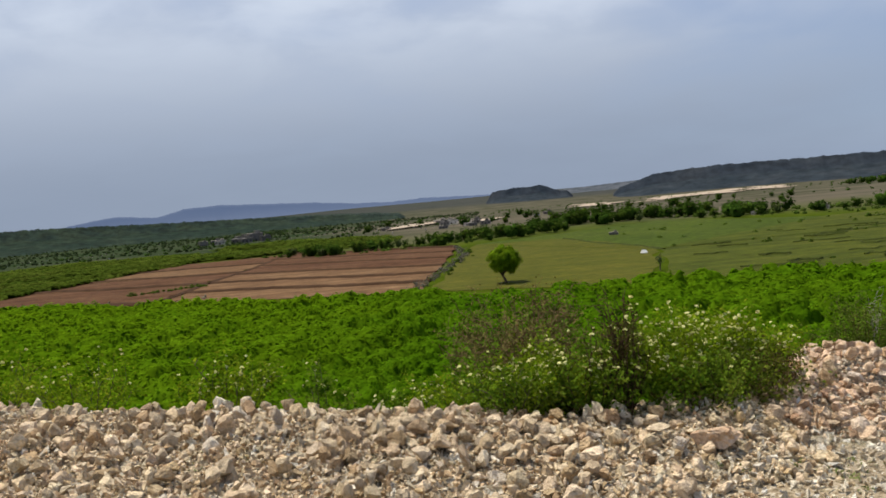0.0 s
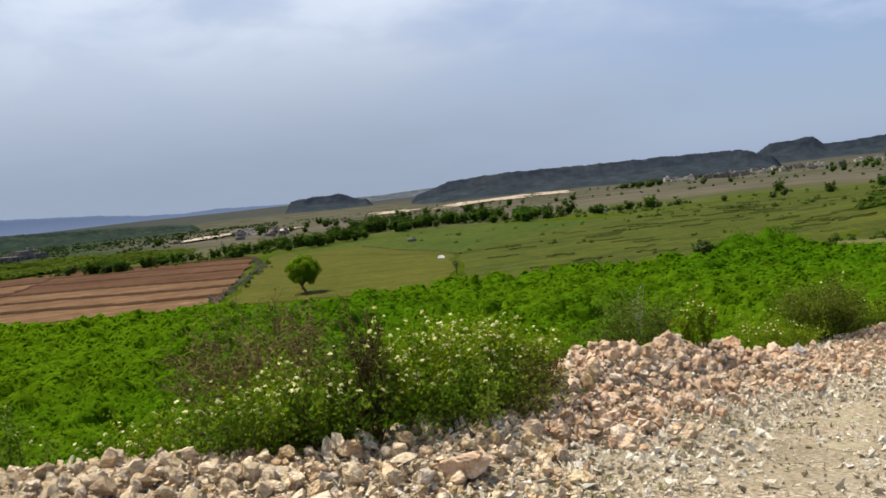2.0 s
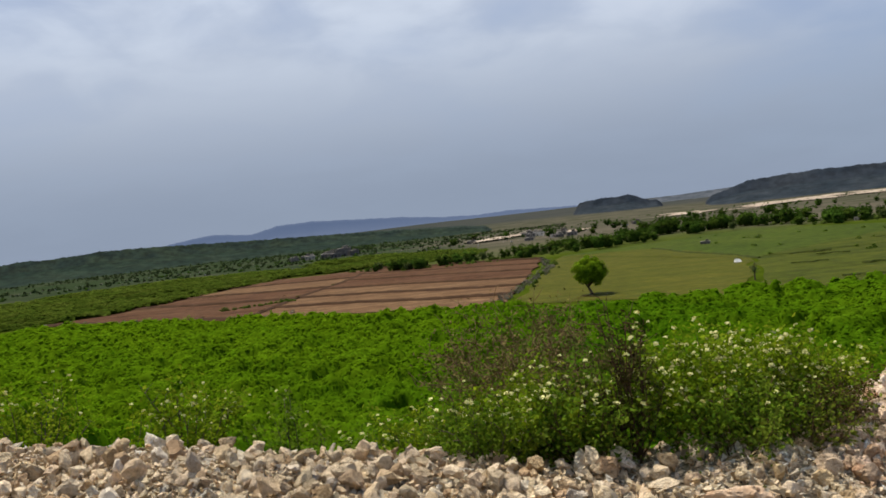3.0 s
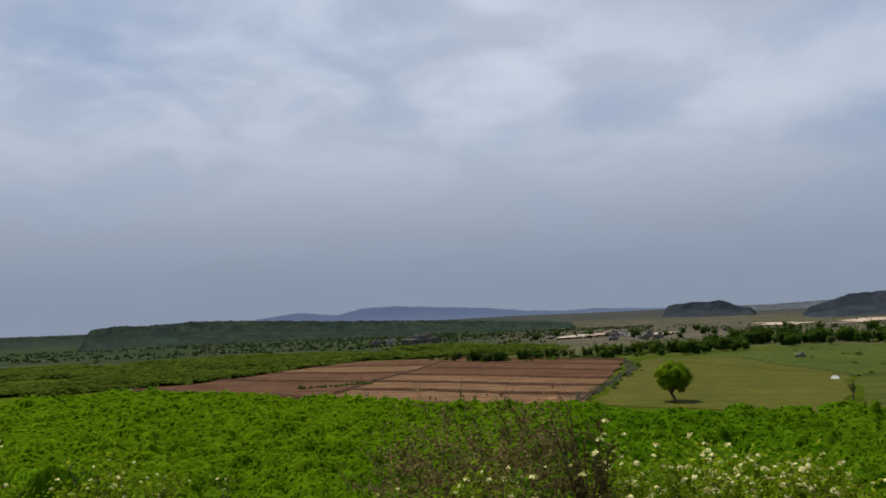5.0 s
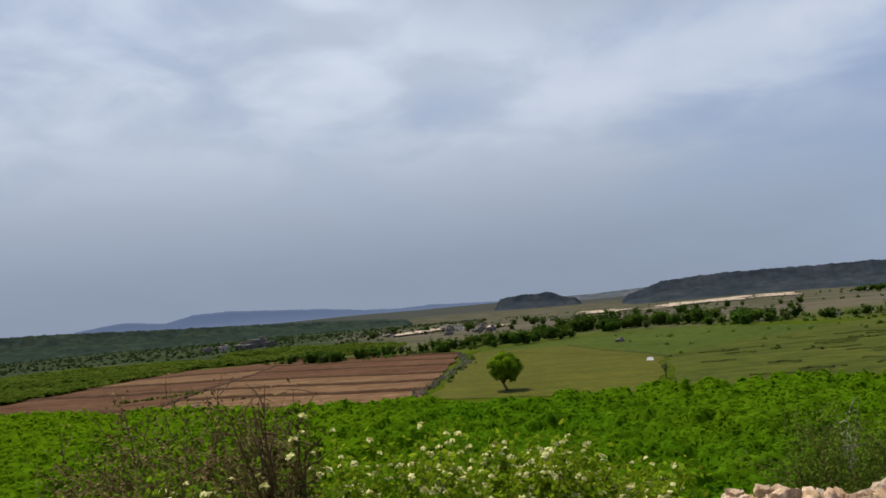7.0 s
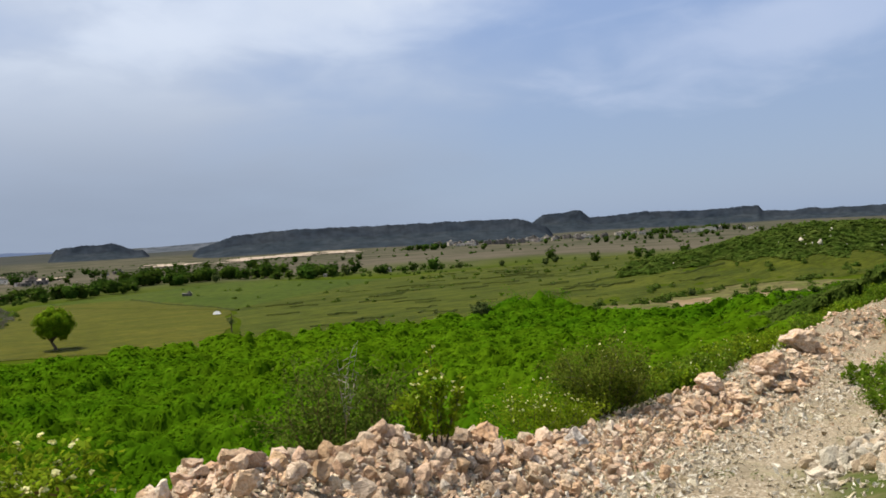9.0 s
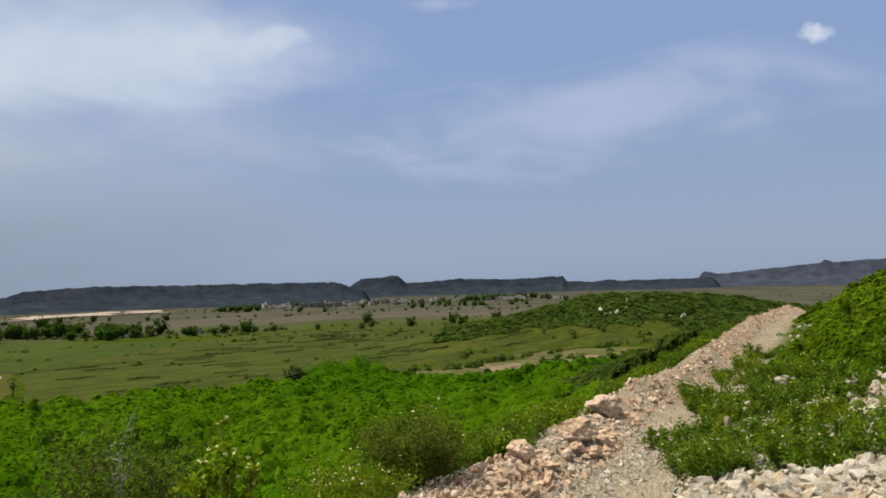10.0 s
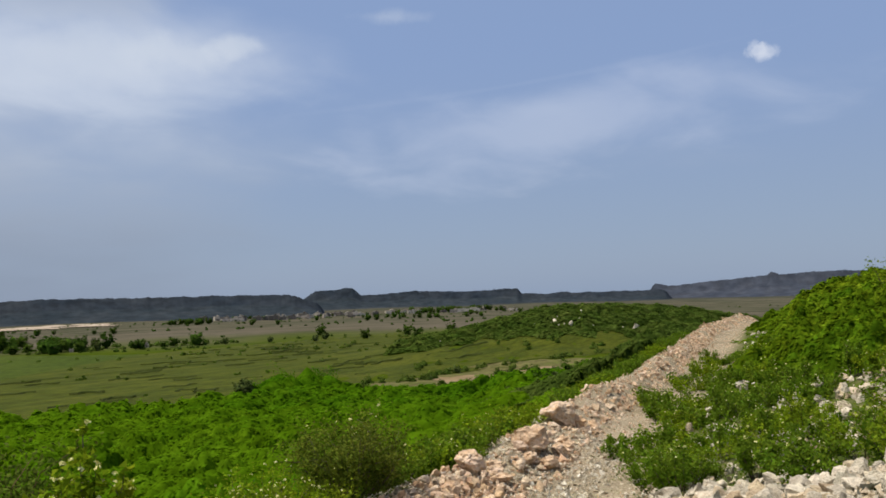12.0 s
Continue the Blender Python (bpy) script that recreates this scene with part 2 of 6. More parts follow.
M["bund"] = material("dark_field_bund_soil", [(0.034, 0.018, 0.010), (0.062, 0.034, 0.018)], 0.3, 0.95, 0.4, 3)
M["crop_yellow"] = material("ripening_wheat_green", [(0.053, 0.056, 0.005), (0.071, 0.070, 0.007), (0.088, 0.081, 0.011)], 0.06, 0.9, 0.4, 2.0, second=(0.12, (0.034, 0.046, 0.004), 0.6), stretch=(1, 3, 1), mottle=(0.5, 0.7, 1.2))
M["crop_green"] = material("young_crop_green", [(0.040, 0.049, 0.004), (0.054, 0.063, 0.006), (0.069, 0.075, 0.009)], 0.05, 0.9, 0.4, 2.0, second=(0.09, (0.018, 0.030, 0.003), 0.6), stretch=(1, 3, 1), mottle=(0.5, 0.7, 1.25))
M["pale_field"] = material("fallow_pale_field", [(0.075, 0.076, 0.022), (0.108, 0.096, 0.036), (0.070, 0.084, 0.017)], 0.15, 0.95, 0.3, 2, mottle=(0.6, 0.7, 1.25))
M["sand"] = material("bare_pale_earth", [(0.27, 0.21, 0.15), (0.44, 0.36, 0.27)], 0.05, 0.95, 0.3, 1)
# rock and talus of the far hills carry a painted blue haze cast
M["mesa"] = material("haze_blued_scrub_rock", [(0.011, 0.017, 0.024), (0.018, 0.024, 0.032), (0.027, 0.033, 0.040)], 0.02, 0.95, 0.5, 0.05, second=(0.008, (0.032, 0.037, 0.042), 0.5), mottle=(0.05, 0.75, 1.2))
M["talus"] = material("haze_blued_talus", [(0.016, 0.023, 0.029), (0.023, 0.030, 0.036), (0.032, 0.038, 0.043)], 0.02, 0.95, 0.5, 0.05, mottle=(0.05, 0.75, 1.2))
M["talus_green"] = material("wooded_talus", [(0.008, 0.017, 0.012), (0.013, 0.024, 0.015), (0.022, 0.033, 0.019)], 0.03, 0.95, 0.6, 0.07, mottle=(0.08, 0.6, 1.35))
# the two farthest ridges: haze put into the base colour, paler and bluer
M["mesa_far"] = material("haze_paled_ridge", [(0.045, 0.055, 0.065), (0.06, 0.068, 0.078), (0.075, 0.08, 0.088)], 0.03, 0.95, 0.6, 0.06, mottle=(0.03, 0.8, 1.2))
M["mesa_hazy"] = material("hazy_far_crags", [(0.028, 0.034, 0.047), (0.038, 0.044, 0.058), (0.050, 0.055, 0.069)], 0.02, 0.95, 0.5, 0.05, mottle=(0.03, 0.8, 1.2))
M["mesa_green"] = material("wooded_plateau", [(0.007, 0.014, 0.012), (0.012, 0.021, 0.016), (0.020, 0.031, 0.019)], 0.04, 0.95, 0.6, 0.08, second=(0.02, (0.026, 0.038, 0.020), 0.5), mottle=(0.09, 0.6, 1.35))
# the ridge's blue haze is painted in: near-black rock with a blue glow
M["ridge"] = bpy.data.materials.new("haze_glow_ridge")
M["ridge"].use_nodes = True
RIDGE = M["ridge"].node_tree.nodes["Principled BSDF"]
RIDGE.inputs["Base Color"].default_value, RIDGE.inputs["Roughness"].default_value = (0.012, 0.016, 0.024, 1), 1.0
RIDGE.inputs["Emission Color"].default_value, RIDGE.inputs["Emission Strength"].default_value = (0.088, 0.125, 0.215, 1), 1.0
M["house_wall"] = material("whitewashed_mud_wall", [(0.34, 0.28, 0.21), (0.60, 0.54, 0.45)], 0.3, 0.9, 0.2, random_by="object", random_amount=0.3)
M["house_roof"] = material("flat_concrete_roof", [(0.17, 0.15, 0.13), (0.27, 0.24, 0.21)], 0.4, 0.9, 0.2)
M["house_grey"] = material("weathered_grey_plaster", [(0.09, 0.078, 0.065), (0.18, 0.16, 0.135)], 0.3, 0.9, 0.2, random_by="object", random_amount=0.3)
M["dark_opening"] = material("dark_window_opening", [(0.03, 0.03, 0.03), (0.05, 0.045, 0.04)], 1, 0.6, 0)


def ground_material():
    """Three soils laid by the sheet's own masks: road gravel, green hillside, dry far plain; a painted haze tint lies
    beyond them.
    """
    m = bpy.data.materials.new("valley_ground")
    m.use_nodes = True
    nt = m.node_tree
    nt.nodes.clear()
    N, K = nt.nodes.new, nt.links.new
    out, b = N("ShaderNodeOutputMaterial"), N("ShaderNodeBsdfPrincipled")
    b.inputs["Roughness"].default_value, b.inputs["Specular IOR Level"].default_value = 1.0, 0.0
    tc = N("ShaderNodeTexCoord")

    def noise_ramp(scale, stops, lo=0.32, hi=0.68, detail=7):
        n, r = N("ShaderNodeTexNoise"), N("ShaderNodeValToRGB")
        n.inputs["Scale"].default_value, n.inputs["Detail"].default_value, n.inputs["Roughness"].default_value = scale, detail, 0.65
        K(tc.outputs["Object"], n.inputs["Vector"])
        el = r.color_ramp.elements
        for i, c in enumerate(stops):
            p = lo + (hi - lo) * i / (len(stops) - 1)
            e = el[i] if i < 2 else el.new(p)
            e.position, e.color = p, (*c, 1)
        K(n.outputs["Fac"], r.inputs["Fac"])
        return r.outputs["Color"]

    def blend(fac, a, c):
        x = N("ShaderNodeMix")
        x.data_type = "RGBA"
        K(fac, x.inputs["Factor"])
        K(a, x.inputs["A"])
        K(c, x.inputs["B"])
        return x.outputs["Result"]

    def mask(name):
        a = N("ShaderNodeAttribute")
        a.attribute_name = name
        return a.outputs["Fac"]

    green = noise_ramp(0.11, [(0.030, 0.048, 0.004), (0.044, 0.064, 0.005), (0.062, 0.078, 0.009)])
    dirt = noise_ramp(1.3, [(0.125, 0.102, 0.062), (0.195, 0.162, 0.105), (0.255, 0.22, 0.15)])
    chips = noise_ramp(34.0, [(0.09, 0.068, 0.042), (0.27, 0.21, 0.135), (0.30, 0.24, 0.16), (0.56, 0.49, 0.38)], 0.36, 0.64, 3)
    spread = noise_ramp(0.8, [(0.35, 0.35, 0.35), (0.95, 0.95, 0.95)], 0.38, 0.6)
    dirt = blend(spread, dirt, chips)
    grassy = noise_ramp(3.5, [(0.035, 0.058, 0.010), (0.065, 0.080, 0.020), (0.13, 0.115, 0.055)])
    dry = noise_ramp(0.02, [(0.050, 0.049, 0.032), (0.074, 0.065, 0.048), (0.104, 0.086, 0.067), (0.058, 0.059, 0.040)])
    wood = noise_ramp(0.02, [(0.016, 0.028, 0.012), (0.027, 0.040, 0.018), (0.050, 0.055, 0.032)])
    col = blend(mask("dry"), green, dry)
    col = blend(mask("wood"), col, wood)
    # distance haze painted into the soil colour as a slate-grey tint
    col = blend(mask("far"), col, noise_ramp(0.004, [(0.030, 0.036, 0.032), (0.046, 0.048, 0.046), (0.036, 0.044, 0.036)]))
    col = blend(mask("verge"), col, grassy)
    weeds = noise_ramp(0.9, [(0.0, 0.0, 0.0), (0.0, 0.0, 0.0), (0.9, 0.9, 0.9)], 0.45, 0.7)
    dirt = blend(weeds, dirt, noise_ramp(8.0, [(0.13, 0.15, 0.05), (0.28, 0.25, 0.14), (0.42, 0.36, 0.26)]))
    col = blend(mask("dirt"), col, dirt)
    K(col, b.inputs["Base Color"])
    bn, bp = N("ShaderNodeTexNoise"), N("ShaderNodeBump")
    bn.inputs["Scale"].default_value, bn.inputs["Detail"].default_value = 9, 9
    K(tc.outputs["Object"], bn.inputs["Vector"])
    bp.inputs["Strength"].default_value, bp.inputs["Distance"].default_value = 0.6, 0.06
    K(bn.outputs["Fac"], bp.inputs["Height"])
    K(bp.outputs[0], b.inputs["Normal"])
    K(b.outputs[0], out.inputs[0])
    return m


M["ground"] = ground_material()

# ---------------------------------------------------------------- mesh helpers
rng = np.random.default_rng(7)


def mesh_from(name, verts, faces, mat, smooth=False, normals=None):
    """verts (n,3) and faces (m,k) arrays, all faces alike. normals: the soft outward direction of a crown at each vertex."""
    verts, faces = np.asarray(verts, np.float32), np.asarray(faces, np.int32)
    me = bpy.data.meshes.new(name)
    k = faces.shape[1]
    me.vertices.add(len(verts))
    me.vertices.foreach_set("co", verts.ravel())
    me.loops.add(faces.size)
    me.loops.foreach_set("vertex_index", faces.ravel())
    me.polygons.add(len(faces))
    me.polygons.foreach_set("loop_start", np.arange(0, faces.size, k, dtype=np.int32))
    me.polygons.foreach_set("use_smooth", np.full(len(faces), smooth))
    me.update(calc_edges=True)
    if normals is not None:
        me.normals_split_custom_set_from_vertices(np.asarray(normals, np.float32))
    me.materials.append(mat)
    return me


def part(name, me, parent=None, label="", at=None):
    ob = new(name, me)
    if parent:
        ob.parent = parent
    if at is not None:
        ob.matrix_basis = at
    if label:
        tagged(ob, label)
    return ob


def thing(name, label, category, at=None, group="", kind=""):
    ob = new(name)
    ob.empty_display_size = 0.2
    if at is not None:
        ob.matrix_basis = at
    return tagged(ob, label, category, group, kind)


def unit(n, g=None):
    v = (g or rng).normal(size=(n, 3))
    return v / np.linalg.norm(v, axis=1)[:, None]


def leaves(points, size, aspect=0.5, up=0.35, follow=0.9, three=False):
    """A pointed leaf at each point. points: (n,3), or (n,6) with the crown's outward direction, which the leaves then roughly face."""
    n = len(points)
    size = np.broadcast_to(size, n)[:, None] * rng.uniform(0.65, 1.35, (n, 1))
    nrm = unit(n)
    if points.shape[1] == 6:
        nrm = nrm * 0.5 + points[:, 3:] * follow
        points = points[:, :3]
    else:
        nrm[:, 2] = np.abs(nrm[:, 2])
    nrm[:, 2] += up
    nrm /= np.linalg.norm(nrm, axis=1)[:, None]
    a = np.cross(nrm, unit(n))
    a /= np.linalg.norm(a, axis=1)[:, None] + 1e-9
    b = np.cross(nrm, a)
    if three:
        v = np.stack([points - a * size * 0.6, points + a * size * 0.3 - b * size * aspect * 0.75, points + a * size * 0.45 + b * size * aspect * 0.6], 1)
        return v.reshape(-1, 3), np.arange(3 * n).reshape(n, 3)
    v = np.stack([points - a * size * 0.5, points + b * size * aspect * 0.5 - nrm * size * 0.06, points + a * size * 0.5, points - b * size * aspect * 0.5 - nrm * size * 0.06], 1)
    return v.reshape(-1, 3), np.arange(4 * n).reshape(n, 4)


def clump_points(n, centre, radius, height, lobes=8):
    """Points on and just under the skin of an uneven crown made of several lobes, with the outward direction at each."""
    lc = unit(lobes) * rng.uniform(0.25, 0.72, (lobes, 1))
    lc[:, 2] = np.abs(lc[:, 2]) * 0.9 + 0.1
    lr = rng.uniform(0.22, 0.46, lobes)
    k = rng.integers(0, lobes, n)
    d = unit(n)
    d[:, 2] = np.where(d[:, 2] < -0.2, -d[:, 2], d[:, 2])
    p = lc[k] + d * (lr[k] * rng.uniform(0.7, 1.06, n))[:, None]
    p[:, 2] = np.maximum(p[:, 2], 0.02)
    return np.concatenate([p * (radius, radius, height) + centre, d], 1)


def ball(subdivisions):
    bm = bmesh.new()
    bmesh.ops.create_icosphere(bm, subdivisions=subdivisions, radius=1)
    bm.verts.index_update()
    res = np.array([tuple(v.co) for v in bm.verts]), np.array([[v.index for v in f.verts] for f in bm.faces])
    bm.free()
    return res


BALLS = {1: ball(1), 2: ball(2)}


def core(centre, radius, height, lobes=7, fine=1):
    """The closed inner mass of a crown: a lumpy shell."""
    d, f = BALLS[fine]
    L = unit(lobes)
    L[:, 2] = np.abs(L[:, 2])
    k = np.max(np.clip(d @ L.T, 0, 1) ** 3 * rng.uniform(0.22, 0.5, lobes), axis=1)
    p = d * (0.58 + k + rng.normal(0, 0.04, len(d)))[:, None]
    p[:, 2] = np.maximum(p[:, 2], -0.05)
    return p * (radius, radius, height) + centre, f


def normed(v):
    return v / (np.linalg.norm(v, axis=1)[:, None] + 1e-9)


def soft_crown(name, points, leaf, cores, mat, aspect=0.8, up=0.3):
    """Leaves at points (n,6) and the closed masses under them as one mesh, shaded by the crown's own roundness. cores: (vertices, faces, centre, half sizes)."""
    v, f = leaves(points, leaf, aspect, up, 0.9, True)
    n = [normed(np.repeat(points[:, 3:], 3, axis=0) + rng.normal(0, 0.28, v.shape) + (0, 0, 0.15))]
    n += [normed((q[0] - q[2]) / q[3]) for q in cores]
    v, f = join([(v, f)] + [q[:2] for q in cores])
    return mesh_from(name, v, f, mat, True, np.concatenate(n))


def tube(points, radii, sides=6):
    """A tapered limb along points."""
    pts = [Vector(p) for p in points]
    vs, fs = [], []
    for i, p in enumerate(pts):
        d = (pts[min(i + 1, len(pts) - 1)] - pts[max(i - 1, 0)]).normalized()
        a = d.orthogonal().normalized()
        b = d.cross(a)
        for j in range(sides):
            t = 2 * math.pi * j / sides
            vs.append(tuple(p + (a * math.cos(t) + b * math.sin(t)) * radii[i]))
    for i in range(len(pts) - 1):
        for j in range(sides):
            fs.append((i * sides + j, i * sides + (j + 1) % sides, (i + 1) * sides + (j + 1) % sides, (i + 1) * sides + j))
    return np.array(vs), np.array(fs)


def join(pieces):
    vs, fs, o = [], [], 0
    for v, f in pieces:
        vs.append(v)
        fs.append(f + o)
        o += len(v)
    return np.concatenate(vs), np.concatenate(fs)


def branch(start, direction, length, radius, steps=5, bend=0.25, g=None):
    p, d = Vector(start), Vector(direction).normalized()
    pts, rad = [tuple(p)], [radius]
    for i in range(steps):
        d = (d + Vector(unit(1)[0]) * bend).normalized()
        p = p + d * (length / steps)
        pts.append(tuple(p))
        rad.append(max(radius * (1 - (i + 1) / steps * 0.85), radius * 0.12))
    return pts, rad


# ---------------------------------------------------------------- lie of the land
# outer edge of the track: x, y, height, height of the rubble bank on it
EDGE = np.array([
    (-16.0, 9.0, 1.6, 0.14), (-8.0, 6.6, 1.08, 0.13), (-3.5, 5.5, 0.86, 0.11), (-0.5, 5.0, 0.78, 0.11), (1.0, 5.2, 0.64, 0.08), (2.4, 6.7, 0.28, 0.38),
    (4.0, 8.2, -0.05, 0.45), (5.3, 9.1, -0.36, 0.3), (7.2, 10.6, -0.74, 0.10), (9.4, 11.6, -0.92, 0.12), (11.0, 12.2, -1.0, 0.25), (16.3, 14.9, -1.05, 0.35),
    (22.4, 17.6, -1.05, 0.35), (41.0, 26.2, -1.0, 0.4), (54.0, 31.0, -1.0, 0.4), (75.0, 38.0, -2.5, 0.2), (140.0, 60.0, -6.0, 0.0)])


def sstep(a, b, x):
    t = np.clip((x - a) / (b - a), 0, 1)
    return t * t * (3 - 2 * t)


def along(x, y):
    """Height of the track, height of its bank and signed distance (downhill positive) at the nearest place of its outer edge."""
    x, y = np.asarray(x, float), np.asarray(y, float)
    best, z, bk, sd = np.full(x.shape, 1e18), np.zeros(x.shape), np.zeros(x.shape), np.zeros(x.shape)
    for (ax, ay, az, ab), (bx, by, bz, bb) in zip(EDGE[:-1], EDGE[1:]):
        dx, dy = bx - ax, by - ay
        L = math.hypot(dx, dy)
        t = np.clip(((x - ax) * dx + (y - ay) * dy) / L ** 2, 0, 1)
        d = np.hypot(x - ax - t * dx, y - ay - t * dy)
        side = np.sign((y - ay) * dx - (x - ax) * dy)
        near = d < best
        best = np.where(near, d, best)
        z, bk, sd = np.where(near, az + t * (bz - az), z), np.where(near, ab + t * (bb - ab), bk), np.where(near, side * d, sd)
    # the far stretch of the track is narrower, its outer edge drawn in
    sd = sd + (0.2 * sstep(9, 11, x) + 0.4 * sstep(14, 20, x)) * sstep(-2.0, -0.9, sd)
    return z, bk, sd


PLAIN = np.array([(0, -15), (450, -15), (1500, -30), (2500, -31), (4600, -17), (6000, -17)])


def waves(x, y, s):
    return (np.sin(x / s + 1.3) * np.cos(y / s * 1.13 + 0.4) + 0.6 * np.sin(x / s * 2.3 + y / s * 1.7) + 0.4 * np.cos(x / s * 4.1 - y / s * 3.7 + 2))


def land(x, y):
    """Ground height."""
    x, y = np.asarray(x, float), np.asarray(y, float)
    z, bank, v = along(x, y)
    r = np.hypot(x, y)
    plain = np.interp(r, PLAIN[:, 0], PLAIN[:, 1]) + 0.5 * waves(x, y, 90) * sstep(450, 900, r) + 2.0 * waves(x, y, 400) * sstep(900, 2000, r)
    down = np.clip(v - 0.5, 0, None)
    k = 1 - np.exp(-down / 25)
    zd = z * (1 - k) + plain * k + 0.25 * waves(x, y, 7) * sstep(3, 12, down) * (1 - sstep(70, 120, down))
    up = np.clip(-v - 2.3, 0, None)
    zu = z + 3.3 * (1 - np.exp(-up / 10)) * sstep(4.5, 9, x + 0.3 * y) + 0.015 * waves(x, y, 0.9) + 0.12 * waves(x, y, 4) * sstep(0, 6, up) - 3 * sstep(60, 200, up)
    zz = np.where(v > 0, zd, zu) + bank * np.exp(-((v + 0.05) / 0.55) ** 2) * (1 + 0.25 * waves(x, y, 0.6))
    # wooded knoll in the valley
    zz = zz + 9.0 * np.exp(-((x - 185) / 42) ** 2 - ((y - 148) / 34) ** 2) + 5.0 * np.exp(-((x - 235) / 40) ** 2 - ((y - 140) / 30) ** 2)
    return zz


def land1(x, y):
    return float(land(np.array([x]), np.array([y]))[0])


def build_ground():
    az = np.concatenate([np.arange(-60, 80, 0.5), np.arange(80, 300, 4.0)])
    r = np.concatenate([[0.0], np.geomspace(0.6, 4900, 215)])
    A, Rr = np.meshgrid(np.radians(az), r, indexing="ij")
    x, y = 2 + np.sin(A) * Rr, 4 + np.cos(A) * Rr
    z = land(x, y)
    na, nr = A.shape
    idx = np.arange(na * nr).reshape(na, nr)
    nxt = np.roll(idx, -1, axis=0)
    f = np.stack([idx[:, :-1], idx[:, 1:], nxt[:, 1:], nxt[:, :-1]], -1).reshape(-1, 4)
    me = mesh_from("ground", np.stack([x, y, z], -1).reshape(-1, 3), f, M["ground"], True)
    zt, bank, v = along(x, y)
    rr = np.hypot(x, y)
    dirt = (1 - sstep(0.1, 0.7, v)) * (1 - sstep(2.0, 2.8, -v) * sstep(4.5, 7.5, x + 0.3 * y)) * (rr < 120)
    verge = (1 - sstep(1.0, 4.0, v)) * (1 - sstep(20, 60, -v)) * (rr < 160)
    dry = sstep(285, 420, rr + 25 * waves(x, y, 60)) * 0.9
    ang = np.degrees(np.arctan2(x, y))
    wood = sstep(-4, -14, ang + 3 * waves(x, y, 120)) * sstep(330, 430, rr + 25 * waves(x, y, 50)) * 0.9 + 0.5 * sstep(480, 700, rr) * (0.5 + 0.5 * np.tanh(waves(x, y, 45)))
    # "far" fades in the painted haze from 1500 to 2600 m
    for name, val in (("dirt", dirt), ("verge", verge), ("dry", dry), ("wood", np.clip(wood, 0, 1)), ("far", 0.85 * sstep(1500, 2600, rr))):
        a = me.attributes.new(name, "FLOAT", "POINT")
        a.data.foreach_set("value", val.ravel().astype(np.float32))
    return tagged(part("ground", me), "green valley floor and stony hillside under scrub", "ground", kind="structure")


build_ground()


# ---------------------------------------------------------------- far hills
def noise_steps(n, seed):
    """Trees and notches along a crest."""
    g = np.random.default_rng(seed)
    a = g.normal(0, 0.45, n)
    return a + np.repeat(g.normal(0, 0.5, n // 4 + 1), 4)[:n]


def ridge(name, label, skyline, dist, base, mat, cliff=0.35, depth=500, rough=2.5, kind="structure", cat="hill", talus=None):
    """A long hill: talus slope, cliff band and flat top, whose crest follows a few (azimuth, elevation) knots."""
    sk = np.array(skyline)
    az = np.arange(sk[0, 0], sk[-1, 0] + 0.01, 0.10)
    el = np.interp(az, sk[:, 0], sk[:, 1])
    top = 1.6 + dist * np.tan(np.radians(el)) + rough * (0.25 * np.sin(az * 3.1) + 0.2 * np.sin(az * 7.7 + 1) + 0.2 * np.sin(az * 17.0 + 2) + 0.15 * np.sin(az * 29.0))
    top = top + (noise_steps(len(az), int(dist)) * min(0.0004 * dist, 0.9) * (dist < 4000))
    foot = np.full(len(az), base)
    edge = sstep(0, 1.0, az - az[0]) * sstep(0, 0.8, az[-1] - az)
    top = foot + np.maximum(top - foot, 1.0) * (0.04 + 0.96 * edge)
    rows = []
    for f, h in ((-0.62, -0.15), (-0.48, 0.06), (-0.38, 0.16), (-0.28, 0.27), (-0.19, 0.42), (-0.11, 0.58), (-0.07, 1 - cliff), (-0.045, 1 - cliff * 0.5), (-0.03, 1.0), (0.1, 1.0), (0.6, 0.98), (1.0, -0.2)):
        x, y = np.sin(np.radians(az)) * dist, np.cos(np.radians(az)) * dist
        wob = np.array([noise.fractal(Vector((px / 150, py / 150, min(h, 0.55) * 3.1 + dist)), 0.8, 2.1, 5) for px, py in zip(x, y)])
        d = dist + f * depth + wob * depth * 0.05 * (0.1 + 0.9 * (h < 0.5))
        zz = foot + (top - foot) * h + wob * rough * 1.2 * (0.03 < h < 0.97)
        rows.append(np.stack([np.sin(np.radians(az)) * d, np.cos(np.radians(az)) * d, zz], -1))
    v = np.stack(rows, 1)
    n, k = v.shape[:2]
    i = np.arange(n * k).reshape(n, k)
    f = np.stack([i[:-1, :-1], i[1:, :-1], i[1:, 1:], i[:-1, 1:]], -1).reshape(-1, 4)
    me = mesh_from(name, v.reshape(-1, 3), f, mat, True)
    if talus:
        me.materials.append(talus)
        low = np.tile(np.arange(k - 1) < 5, n - 1)
        me.polygons.foreach_set("material_index", low.astype(np.int32))
    return tagged(part(name, me), label, cat, kind=kind)


